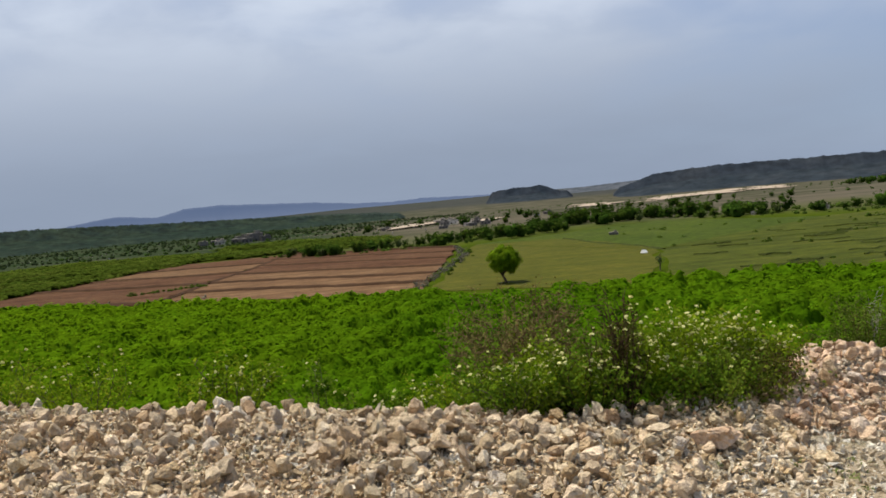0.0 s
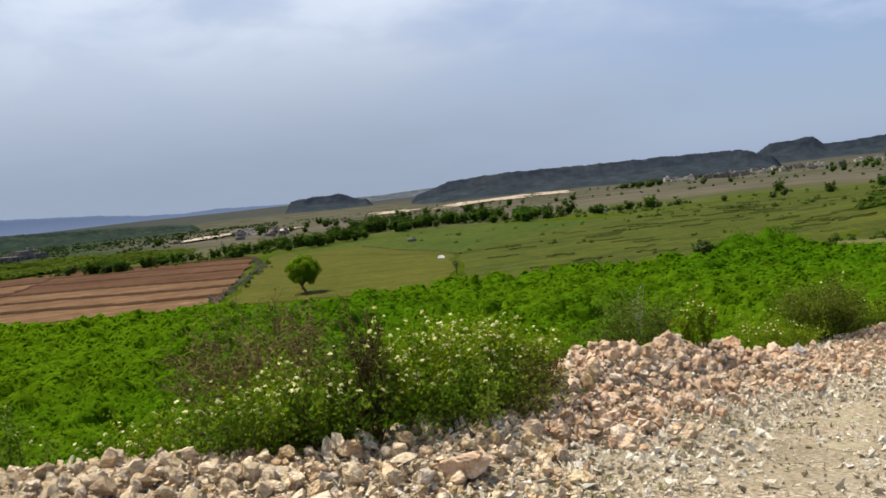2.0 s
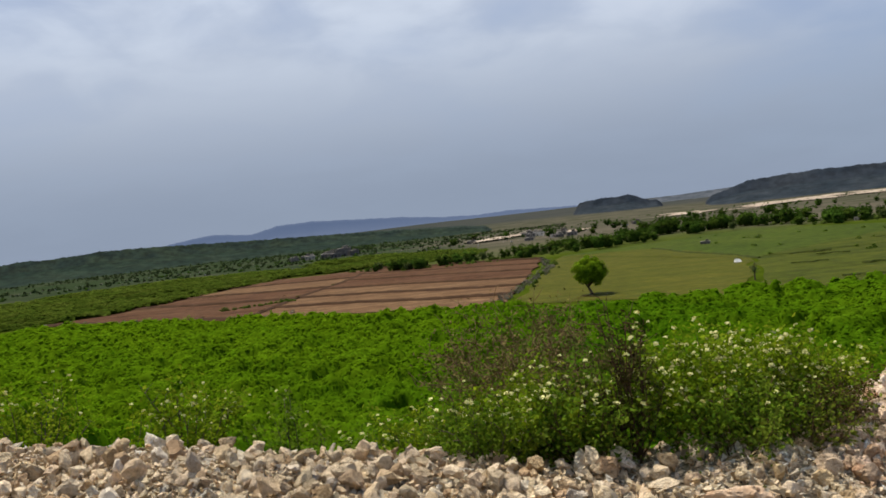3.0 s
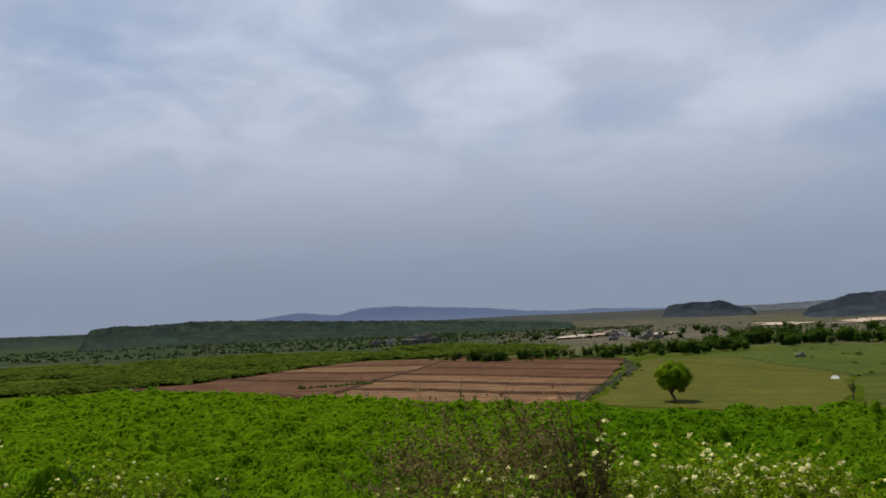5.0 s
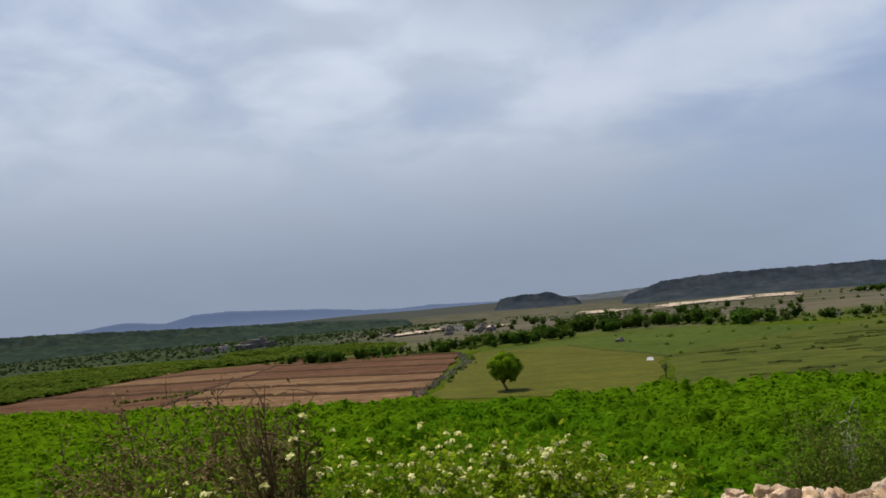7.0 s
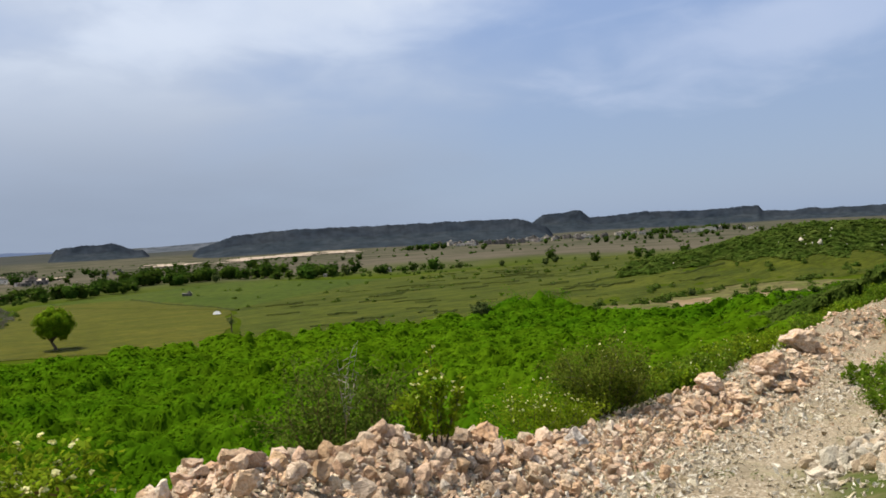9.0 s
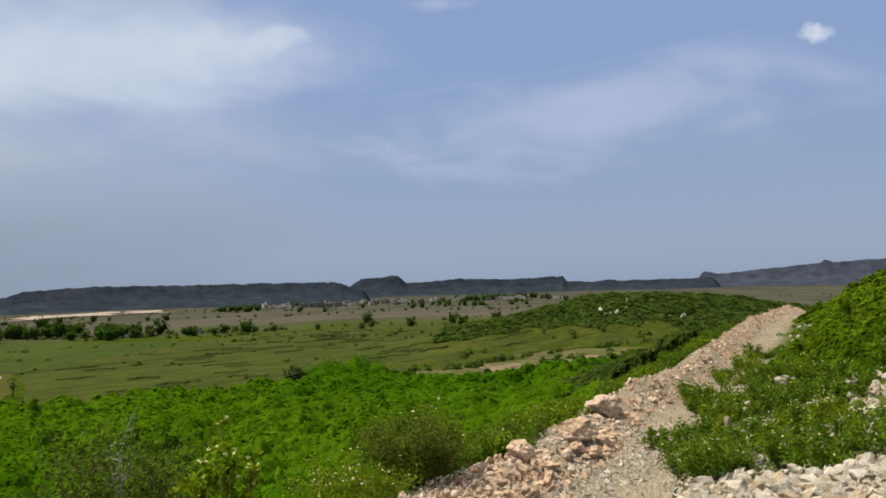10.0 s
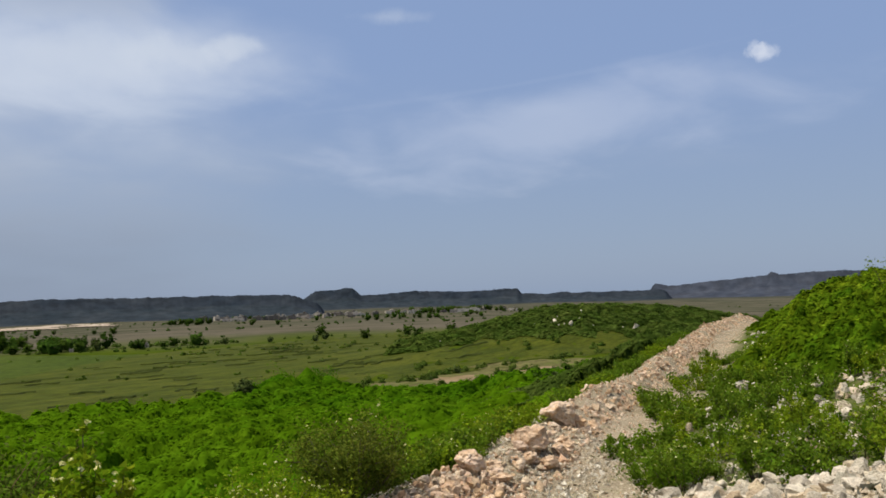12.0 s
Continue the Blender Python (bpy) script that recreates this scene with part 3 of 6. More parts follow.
ridge("mesa", "dark wooded flat-topped plateau with a rocky rim", [(-39.0, -0.35), (-38.5, 0.0), (-36.8, 0.2), (-34.2, 0.17), (-31.8, 0.31), (-29.6, 0.28), (-22, -0.06), (-14, -0.40), (-10, -0.62), (-7, -0.85), (-5, -1.1)], 1350, -32, M["mesa_green"], 0.22, 420, 1.6, talus=M["talus_green"])
ridge("mesa", "low wooded rise beyond the valley", [(-75, -0.2), (-60, -0.12), (-48, -0.14), (-38, -0.3), (-36, -0.6)], 2300, -34, M["mesa_green"], 0.3, 500, 1.6, talus=M["talus_green"])
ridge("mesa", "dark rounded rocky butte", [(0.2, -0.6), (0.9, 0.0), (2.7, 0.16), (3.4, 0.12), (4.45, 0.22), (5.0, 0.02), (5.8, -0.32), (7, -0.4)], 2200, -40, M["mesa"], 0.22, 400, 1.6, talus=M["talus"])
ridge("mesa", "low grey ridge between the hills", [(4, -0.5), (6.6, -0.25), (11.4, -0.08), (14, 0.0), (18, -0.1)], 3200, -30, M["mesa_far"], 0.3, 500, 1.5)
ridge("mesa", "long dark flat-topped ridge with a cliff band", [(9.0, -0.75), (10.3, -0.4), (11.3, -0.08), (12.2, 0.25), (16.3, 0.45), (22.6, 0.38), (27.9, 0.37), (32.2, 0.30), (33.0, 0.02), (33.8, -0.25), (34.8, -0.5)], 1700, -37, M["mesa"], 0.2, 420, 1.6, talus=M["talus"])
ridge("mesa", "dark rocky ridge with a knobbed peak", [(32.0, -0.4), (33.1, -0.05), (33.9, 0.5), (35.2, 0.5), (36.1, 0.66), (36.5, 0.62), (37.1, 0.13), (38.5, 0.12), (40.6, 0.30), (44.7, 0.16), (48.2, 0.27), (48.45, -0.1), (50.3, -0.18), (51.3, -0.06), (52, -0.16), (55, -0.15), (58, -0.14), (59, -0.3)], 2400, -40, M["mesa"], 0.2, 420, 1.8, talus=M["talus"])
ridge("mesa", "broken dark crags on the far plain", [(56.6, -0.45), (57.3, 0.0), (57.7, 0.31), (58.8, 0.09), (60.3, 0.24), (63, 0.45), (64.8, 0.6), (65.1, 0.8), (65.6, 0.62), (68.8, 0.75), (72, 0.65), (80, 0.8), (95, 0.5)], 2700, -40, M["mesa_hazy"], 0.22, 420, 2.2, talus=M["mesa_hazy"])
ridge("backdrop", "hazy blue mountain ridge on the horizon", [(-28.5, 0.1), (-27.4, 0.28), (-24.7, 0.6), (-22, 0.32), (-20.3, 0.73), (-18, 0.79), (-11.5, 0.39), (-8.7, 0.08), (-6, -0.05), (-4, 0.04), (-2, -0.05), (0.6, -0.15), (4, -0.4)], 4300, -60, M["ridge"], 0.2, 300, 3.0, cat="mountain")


# ---------------------------------------------------------------- fields on the valley floor
def patch(corners, mat, name, lift=0.10, nx=14, ny=14, ragged=1.5, wave=6):
    """A field between four corners, draped on the land, with a slightly ragged edge."""
    a, b, c, d = (np.array(p, float) for p in corners)
    u, v = np.meshgrid(np.linspace(0, 1, nx + 1), np.linspace(0, 1, ny + 1), indexing="ij")
    p = (a * ((1 - u) * (1 - v))[..., None] + b * (u * (1 - v))[..., None] + c * (u * v)[..., None] + d * ((1 - u) * v)[..., None])
    x = p[..., 0] + ragged * 0.5 * waves(p[..., 0] + 5, p[..., 1], wave)
    y = p[..., 1] + ragged * 0.5 * waves(p[..., 1], p[..., 0] + 9, wave)
    z = land(x, y) + lift
    i = np.arange(x.size).reshape(x.shape)
    f = np.stack([i[:-1, :-1], i[1:, :-1], i[1:, 1:], i[:-1, 1:]], -1).reshape(-1, 4)
    return mesh_from(name, np.stack([x, y, z], -1).reshape(-1, 3), f, mat, True)


def strip_ridge(p, q, width, height, mat, name, n=40, lift=0.1):
    """A low earth bund from p to q, with an uneven back."""
    p, q = np.array(p, float), np.array(q, float)
    t = np.linspace(0, 1, n)
    d = (q - p) / np.linalg.norm(q - p)
    nrm = np.array([-d[1], d[0]])
    c = p + (q - p) * t[:, None] + nrm * (0.8 * np.sin(t * 9 + p[0]) + rng.normal(0, 0.15, n))[:, None]
    rows = []
    for o, h in ((-0.5, 0), (-0.22, 0.8), (0, 1), (0.22, 0.8), (0.5, 0)):
        xy = c + nrm * (o * width * (1 + 0.3 * np.sin(t * 31 + p[1])))[:, None]
        hh = height * h * (0.7 + 0.5 * rng.random(n))
        rows.append(np.column_stack([xy, land(xy[:, 0], xy[:, 1]) + lift + hh]))
    v = np.stack(rows, 1)
    i = np.arange(n * 5).reshape(n, 5)
    f = np.stack([i[:-1, :-1], i[1:, :-1], i[1:, 1:], i[:-1, 1:]], -1).reshape(-1, 4)
    return mesh_from(name, v.reshape(-1, 3), f, mat, True)


def lerp2(a, b, t):
    return (a[0] + (b[0] - a[0]) * t, a[1] + (b[1] - a[1]) * t)


def ploughed_field():
    field = thing("ploughed_field", "ploughed red-brown field cut into strips by low bunds", "field", kind="structure")
    near_l, near_r, far_r, far_l, west, west_far = (-70, 166), (-12, 146), (-8, 264), (-74, 304), (-138, 196), (-116, 300)
    cuts = (0.0, 0.15, 0.30, 0.46, 0.66, 0.84, 1.0)
    for k in range(6):
        a, b = lerp2(near_l, far_l, cuts[k]), lerp2(near_r, far_r, cuts[k])
        c, d = lerp2(near_r, far_r, cuts[k + 1]), lerp2(near_l, far_l, cuts[k + 1])
        part("soil_strip", patch((a, b, c, d), M["plough_pale"] if k in (0, 1, 2) else M["plough"], "soil_strip", 0.10 + 0.06 * k, 24, 6, 1.2), field)
        if k:
            part("bund", strip_ridge(a, b, 2.5, 0.45, M["bund"], "bund", lift=0.15), field)
    cuts = (0.0, 0.28, 0.5, 0.74, 1.0)
    for k in range(4):
        a, b = lerp2(west, west_far, cuts[k]), lerp2(near_l, far_l, cuts[k])
        c, d = lerp2(near_l, far_l, cuts[k + 1]), lerp2(west, west_far, cuts[k + 1])
        part("soil_strip", patch((a, b, c, d), M["plough_pale"] if k == 2 else M["plough"], "soil_strip", 0.12 + 0.06 * k, 30, 10, 6, 9), field)
        part("bund", strip_ridge(a, b, 3.0, 0.45, M["bund"], "bund", lift=0.15), field)
    part("bund", strip_ridge(near_l, far_l, 1.6, 0.3, M["bund"], "bund", lift=0.25), field)
    part("bund", strip_ridge(far_l, far_r, 2.4, 0.7, M["bund"], "bund", lift=0.25), field)
    return field


M["plough_pale"] = material("dry_ploughed_soil", [(0.098, 0.052, 0.024), (0.136, 0.078, 0.038), (0.175, 0.108, 0.056)], 0.08, 0.95, 0.5, 3.0, second=(0.05, (0.075, 0.038, 0.018), 0.6), stretch=(1, 4, 1), mottle=(0.35, 0.65, 1.25))
ploughed_field()
for lbl, cs, mt, lift in (
        ("yellowing wheat field round a lone tree", ((-10, 147), (27, 128), (42, 196), (-3, 270)), "crop_yellow", 0.10),
        ("yellowing wheat field beside a footpath", ((42, 196), (36, 230), (25, 262), (-3, 270)), "crop_yellow", 0.16),
        ("flat green crop field with faint terraces", ((29, 122), (128, 118), (185, 215), (43, 196)), "crop_green", 0.10),
        ("flat green crop field with faint terraces", ((43, 196), (185, 215), (240, 284), (110, 262)), "crop_green", 0.18),
        ("green field strip before a line of trees", ((-3, 272), (44, 198), (110, 262), (70, 320)), "crop_far", 0.10),
        ("green crop field below a bushy knoll", ((124, 124), (160, 104), (178, 118), (146, 152)), "crop_green", 0.10),
        ("pale fallow field edged with bushes", ((80, 116), (84, 88), (150, 98), (122, 123)), "pale_field", 0.14)):
    if mt == "crop_far" and mt not in M:
        M[mt] = material("lush_far_crop", [(0.033, 0.052, 0.004), (0.044, 0.063, 0.005), (0.056, 0.070, 0.008)], 0.04, 0.9, 0.4, 2, second=(0.08, (0.028, 0.045, 0.005), 0.5), mottle=(0.5, 0.7, 1.25))
    tagged(part("field", patch(cs, M[mt], "field", lift)), lbl, "field", kind="structure")
for lbl, cs in (("strip of bare pale earth on the dry plain", ((150, 735), (270, 870), (390, 1200), (215, 1010))), ("strip of bare pale earth on the dry plain", ((318, 955), (328, 865), (480, 1275), (425, 1268))),
                ("cut of bare pale earth beside a village", ((-53, 463), (-27, 556), (-31, 717), (-57, 553))), ("cut of bare pale earth beside a village", ((87, 744), (122, 734), (143, 894), (107, 892))),
                ("cut of bare pale earth beside a village", ((-14, 471), (2, 475), (2, 584), (-17, 578)))):
    tagged(part("bare_ground", patch(cs, M["sand"], "bare_ground", 1.0, 40, 16, 22, 24)), lbl, "ground", kind="structure")
for cs in (((94, 104), (89, 90), (111, 111.6), (106, 118)), ((112, 103), (118, 98), (128, 106), (120, 110)), ((97.6, 91.4), (91, 77), (107, 87), (104, 97)), ((82, 87), (90, 82), (95, 88), (87, 93))):
    tagged(part("bare_ground", patch(cs, M["sand_warm"] if "sand_warm" in M else M.setdefault("sand_warm", material("dry_tan_earth", [(0.16, 0.115, 0.058), (0.24, 0.175, 0.10)], 0.2, 0.95, 0.3, 2)), "bare_ground", 0.24, 8, 6, 3)),
           "worn tan earth between low bushes", "ground", kind="structure")
M["bund_green"] = material("weedy_bund", [(0.024, 0.034, 0.006), (0.044, 0.052, 0.013)], 0.4, 0.95, 0.4, 3)
FOOTPATH = strip_ridge((26, 262), (43, 192), 1.4, 0.35, M["bund_green"], "field_bund", 60)
tagged(part("field_bund", FOOTPATH), "dark weedy bund between two green fields", "bund", kind="structure")
for k in range(90):
    x0 = rng.uniform(44, 170)
    y0 = rng.uniform(135, 255)
    ln = rng.uniform(3, 13)
    if y0 > 196 + (x0 - 43) * 0.75 + 10 or y0 < 118 + 8:
        continue
    tagged(part("field_bund", strip_ridge((x0, y0), (x0 + ln, y0 - ln * rng.uniform(-0.05, 0.25)), rng.uniform(0.4, 0.8), rng.uniform(0.15, 0.35), M["bund_green"], "field_bund", 24, 0.2)),
           "dark weedy terrace bund in a green field", "bund", group="terrace bunds", kind="structure")


M["hedge"] = material("grey_thorn_twigs", [(0.09, 0.085, 0.06), (0.14, 0.125, 0.095), (0.09, 0.10, 0.05)], 0.4, 0.9, 0, random_by="island", random_amount=0.3)


# ---------------------------------------------------------------- scrub of the valley side
EDGE_FAR = np.array([(-200, 190), (-170, 190), (-128, 178), (-105, 166), (-83, 156), (-43, 136), (-13, 128), (11, 122), (33, 116), (59, 112), (75, 108), (78, 92), (84, 80), (98, 74), (130, 82), (175, 92), (300, 110)])


def scatter(n, x0, x1, y0, y1, keep):
    x, y = rng.uniform(x0, x1, n), rng.uniform(y0, y1, n)
    m = keep(x, y)
    return x[m], y[m]


def thin(x, y, gap):
    """Drops points that crowd others."""
    cell = {}
    out = []
    for i in range(len(x)):
        g = gap(x[i], y[i]) if callable(gap) else gap
        k = (int(x[i] // g), int(y[i] // g))
        if any(math.hypot(x[j] - x[i], y[j] - y[i]) < g for a in (-1, 0, 1) for b in (-1, 0, 1) for j in cell.get((k[0] + a, k[1] + b), ())):
            continue
        cell.setdefault(k, []).append(i)
        out.append(i)
    return x[out], y[out]


def dice(cx, cy, seed):
    q = np.sin(cx * 127.1 + cy * 311.7 + seed * 74.7) * 43758.5453
    return q - np.floor(q)


def puffs(x, y, cell, seed, low=0.45, high=0.85):
    """Round clumps, one to a jittered cell: 0 in the gaps between them, up to 1 on the tallest."""
    gx, gy = np.floor(x / cell), np.floor(y / cell)
    best = np.zeros(x.shape)
    for i in (-1, 0, 1):
        for j in (-1, 0, 1):
            cx, cy = gx + i, gy + j
            r = cell * (low + (high - low) * dice(cx, cy, seed + 3))
            d2 = ((x - (cx + dice(cx, cy, seed)) * cell) ** 2 + (y - (cy + dice(cx, cy, seed + 1)) * cell) ** 2) / r ** 2
            best = np.maximum(best, (0.35 + 0.65 * dice(cx, cy, seed + 2)) * np.sqrt(np.maximum(0, 1 - d2)))
    return best


def canopy(name, label, cover, r0, r1, cell, tall, mat, n_leaf, leaf, az0=-50.0, az1=76.0, step=0.25, grow=1.012, floor=0.35, cat="scrub"):
    """Bushes grown into one another: a closed roof of leaves in rounded clumps of three sizes, with loose leaf sprays all over it. cover(x, y) gives 0..1."""
    rr = np.exp(np.arange(math.log(r0), math.log(r1), math.log(grow)))
    A, R = np.meshgrid(np.radians(np.arange(az0, az1, step)), rr, indexing="ij")
    x, y = 2 + np.sin(A) * R, 4 + np.cos(A) * R
    cov = cover(x, y)
    ground = land(x, y)
    big = puffs(x + 0.5 * waves(x, y, cell * 0.3), y + 0.5 * waves(y, x, cell * 0.3), cell, 1)
    h = floor + tall * (0.8 + 0.18 * waves(x, y, cell * 3.1)) * big + 0.28 * tall * puffs(x, y, cell * 0.37, 5) + 0.11 * tall * puffs(x, y, cell * 0.15, 9)
    z = ground - 0.25 + (np.maximum(h, 0.1) + 0.25) * np.clip(cov * 1.3, 0, 1)
    idx = np.arange(x.size).reshape(x.shape)
    q = np.stack([idx[:-1, :-1], idx[:-1, 1:], idx[1:, 1:], idx[1:, :-1]], -1).reshape(-1, 4)
    q = q[(cov.ravel()[q] > 0.05).all(1)]
    v = np.stack([x, y, z], -1).reshape(-1, 3)
    du, dv = np.gradient(np.stack([x, y, z], -1), axis=0), np.gradient(np.stack([x, y, z], -1), axis=1)
    vn = np.cross(du, dv)
    vn = normed((vn * np.sign(vn[..., 2:3] + 1e-9)).reshape(-1, 3))
    used, inv = np.unique(q, return_inverse=True)
    v, vn, q = v[used], vn[used], inv.reshape(-1, 4)
    # leaves
    mid = v[q].mean(1)
    area = np.linalg.norm(np.cross(v[q[:, 2]] - v[q[:, 0]], v[q[:, 1]] - v[q[:, 3]]), axis=1) / np.maximum(r0 * 1.3, np.hypot(mid[:, 0] - 2, mid[:, 1] - 4)) ** 1.6
    k = rng.choice(len(q), n_leaf, p=area / area.sum())
    a, b, c, d = (v[q[k, m]] for m in range(4))
    s, u = rng.random((n_leaf, 1)), rng.random((n_leaf, 1))
    p = (a * (1 - s) + b * s) * (1 - u) + (d * (1 - s) + c * s) * u
    nrm = normed(vn[q[k, 0]] + vn[q[k, 2]])
    dist = np.hypot(p[:, 0] - 2, p[:, 1] - 4)
    size = np.maximum(leaf, dist * 0.0048)
    p = p + nrm * (size * rng.uniform(0.02, 0.5, n_leaf))[:, None] - (0, 0, 0.02)
    lv, lf = leaves(np.concatenate([p, nrm], 1), size, 0.6, 0.3, 1.5, True)
    ln = normed(np.repeat(nrm, 3, axis=0) + rng.normal(0, 0.22, lv.shape))
    qt = np.concatenate([q[:, [0, 2, 1]], q[:, [0, 3, 2]]])
    vv, ff = join([(lv, lf), (v, qt)])
    me = mesh_from(name, vv, ff, mat, True, np.concatenate([ln, vn]))
    # young yellow-green stands: down the left of the slope, and again below the far track
    fresh = 0.55 - 0.45 * np.tanh((vv[:, 0] + 10) / 12) + 0.6 * np.exp(-((vv[:, 0] - 34) / 22) ** 2) + 0.16 * waves(vv[:, 0], vv[:, 1], 6.0)
    me.attributes.new("fresh", "FLOAT", "POINT").data.foreach_set("value", np.clip(fresh * 0.5, 0, 0.65).astype(np.float32))
    return tagged(part(name, me), label, cat, kind="stuff")


def slope_cover(x, y):
    zt, bk, v = along(x, y)
    far = np.interp(x, EDGE_FAR[:, 0], EDGE_FAR[:, 1]) + 5 + 3 * waves(x, y, 9)
    c = sstep(3.2, 11.0, v + 0.6 * waves(x, y, 1.4)) * sstep(1.5, -1.5, y - far)
    return c * np.where((x > 55) & (y < 62 + (x - 60) * 0.1), 0.0, 1.0) * (1 - 0.6 * sstep(12, 26, x) * sstep(26, 8, v))


canopy("scrub", "bright green feathery acacia scrub covering the slope", slope_cover, 6.5, 40, 2.2, 1.9, M["scrub"], 190000, 0.06, step=0.3, grow=1.009)
canopy("scrub", "bright green acacia scrub on the valley side", slope_cover, 39.5, 210, 3.1, 2.3, M["scrub"], 150000, 0.1, step=0.26, grow=1.0075)


def scattered(name, label, n, x0, x1, y0, y1, keep, per, leaf, size, mat, cat="bushes"):
    x, y = scatter(n, x0, x1, y0, y1, keep)
    z = land(x, y)
    sz = rng.uniform(*size, len(x))
    out = [clump_points(max(8, per // 2), (a, b, c - 0.1), s, s * 1.2, 5) for a, b, c, s in zip(x, y, z, sz)]
    cores = [(*core((a, b, c - 0.1), s * 0.85, s * rng.uniform(0.7, 1.0), 6), (a, b, c), (1, 1, 1)) for a, b, c, s in zip(x, y, z, sz)]
    return tagged(part(name, soft_crown(name, np.concatenate(out), leaf, cores, mat)), label, cat, kind="stuff")


def noise_keep(scale, level, extra=None):
    def k(x, y):
        n = np.array([noise.fractal(Vector((a / scale, b / scale, 3.1)), 1.0, 2.0, 3) for a, b in zip(x, y)])
        return (n > level) & (extra(x, y) if extra else True)
    return k


def knoll(x, y):
    return np.exp(-((x - 185) / 48) ** 2 - ((y - 148) / 38) ** 2) + np.exp(-((x - 240) / 55) ** 2 - ((y - 142) / 34) ** 2)


M["scrub_far"] = material("mid_green_bushes", [(0.042, 0.080, 0.011), (0.073, 0.115, 0.018), (0.115, 0.150, 0.030)], 0.2, 0.7, 0, mottle=(0.8, 0.72, 1.2), random_by="island", random_amount=0.2, translucent=0.5)
M["scrub_mid"] = material("dull_light_bushes", [(0.046, 0.080, 0.009), (0.074, 0.108, 0.013), (0.108, 0.136, 0.022)], 0.08, 0.7, 0, mottle=(0.5, 0.7, 1.2), random_by="island", random_amount=0.2, translucent=0.5)
canopy("scrub", "green bushes covering a low knoll", lambda x, y: sstep(0.22, 0.5, knoll(x, y) + 0.12 * waves(x, y, 7)) * sstep(198, 212, np.hypot(x - 3, y - 4) + 4 * waves(x, y, 9)), 130, 330, 3.4, 2.0, M["scrub_far"], 80000, 0.3, 38.0, 74.0, 0.14, 1.006)
canopy("scrub", "green bushes on the slope below the track", lambda x, y: sstep(1.2, 4.0, along(x, y)[2]) * sstep(-4.0, 5.0, 64 + (x - 60) * 0.3 - y + 4 * waves(x, y, 11)) * sstep(32, 44, x + 3 * waves(x, y, 4)), 45, 260, 1.8, 1.1, M["scrub_far"], 90000, 0.14, 44.0, 74.0, 0.16, 1.008)
def on_knoll(x, y):
    return (knoll(x, y) > 0.45) & (np.hypot(x - 3, y - 4) > 208)


scattered("bushes", "dark rounded bushes dotting a low knoll", 420, 130, 290, 105, 200, lambda x, y: on_knoll(x, y) & noise_keep(16, 0.0)(x, y), 90, 0.4, (1.7, 2.9), M["leaf_dark"])
scattered("bushes", "light green bushes dotting a low knoll", 420, 130, 290, 105, 200, lambda x, y: on_knoll(x, y) & noise_keep(24, 0.05)(x + 400, y), 90, 0.4, (1.7, 2.8), M["scrub_mid"])


def west_cover(x, y):
    r = np.hypot(x, y)
    edge = np.interp(x, [-190, -150, -128, -110, -60, -20], [178, 186, 215, 312, 318, 330])
    strips = 0.5 + 0.5 * np.tanh(3 * (waves(x, y * 2.2, 38) + 0.55))
    return sstep(-2, 4, y - edge + 3 * waves(x, y, 8)) * sstep(430, 380, r + 22 * waves(x, y, 40)) * strips * sstep(-30, -70, x)


canopy("scrub", "light green low bushes beyond a ploughed field", west_cover, 180, 460, 3.2, 1.1, M["scrub_mid"], 60000, 0.3, -62.0, -5.0, 0.18, 1.008)
M["wood_leaf"] = material("dull_dark_woodland", [(0.022, 0.038, 0.013), (0.036, 0.053, 0.018), (0.052, 0.066, 0.026)], 0.02, 0.8, 0.5, 0.6, mottle=(0.4, 0.5, 1.3), random_by="island", random_amount=0.3, translucent=0.15)
scattered("bushes", "dark bushes dotting the dry plain", 1300, -300, 900, 340, 1150, noise_keep(110, 0.02), 30, 0.9, (0.9, 2.2), M["leaf_dark"])
scattered("bushes", "dark wooded cover on the foot of a plateau", 3600, -1100, 0, 420, 1200, noise_keep(130, -0.2, lambda x, y: np.hypot(x, y) < 1230), 20, 1.0, (1.0, 2.6), M["wood_leaf"])
scattered("bushes", "bushes and weeds along terrace bunds", 420, 44, 245, 125, 300, noise_keep(22, 0.16), 40, 0.35, (0.5, 1.1), M["scrub_far"])
scattered("bushes", "green bushy mound at the end of the scrub", 170, 66, 92, 112, 138, lambda x, y: ((x - 79) / 7) ** 2 + ((y - 125) / 5) ** 2 < 1, 260, 0.25, (2.6, 4.4), M["scrub"])
scattered("bushes", "row of green bushes on a field bund", 900, 90, 172, 98, 134, lambda x, y: (np.abs(y - np.interp(x, [100, 118, 165], [118, 122, 106])) < 1.6) & (noise_keep(7, -0.05)(x, y)), 110, 0.28, (0.6, 1.4), M["scrub_far"])
scattered("bushes", "clump of green bushes beside bare earth", 60, 88, 124, 72, 120, lambda x, y: (np.hypot(x - 106, y - 113) < 5) | (np.hypot(x - 115, y - 103) < 5) | (np.hypot(x - 97, y - 81) < 6), 140, 0.28, (0.9, 2.0), M["scrub_far"])
scattered("bushes", "dark bushes edging a pale field", 230, 84, 190, 80, 135, noise_keep(14, 0.08), 120, 0.30, (0.8, 1.7), M["scrub_far"])


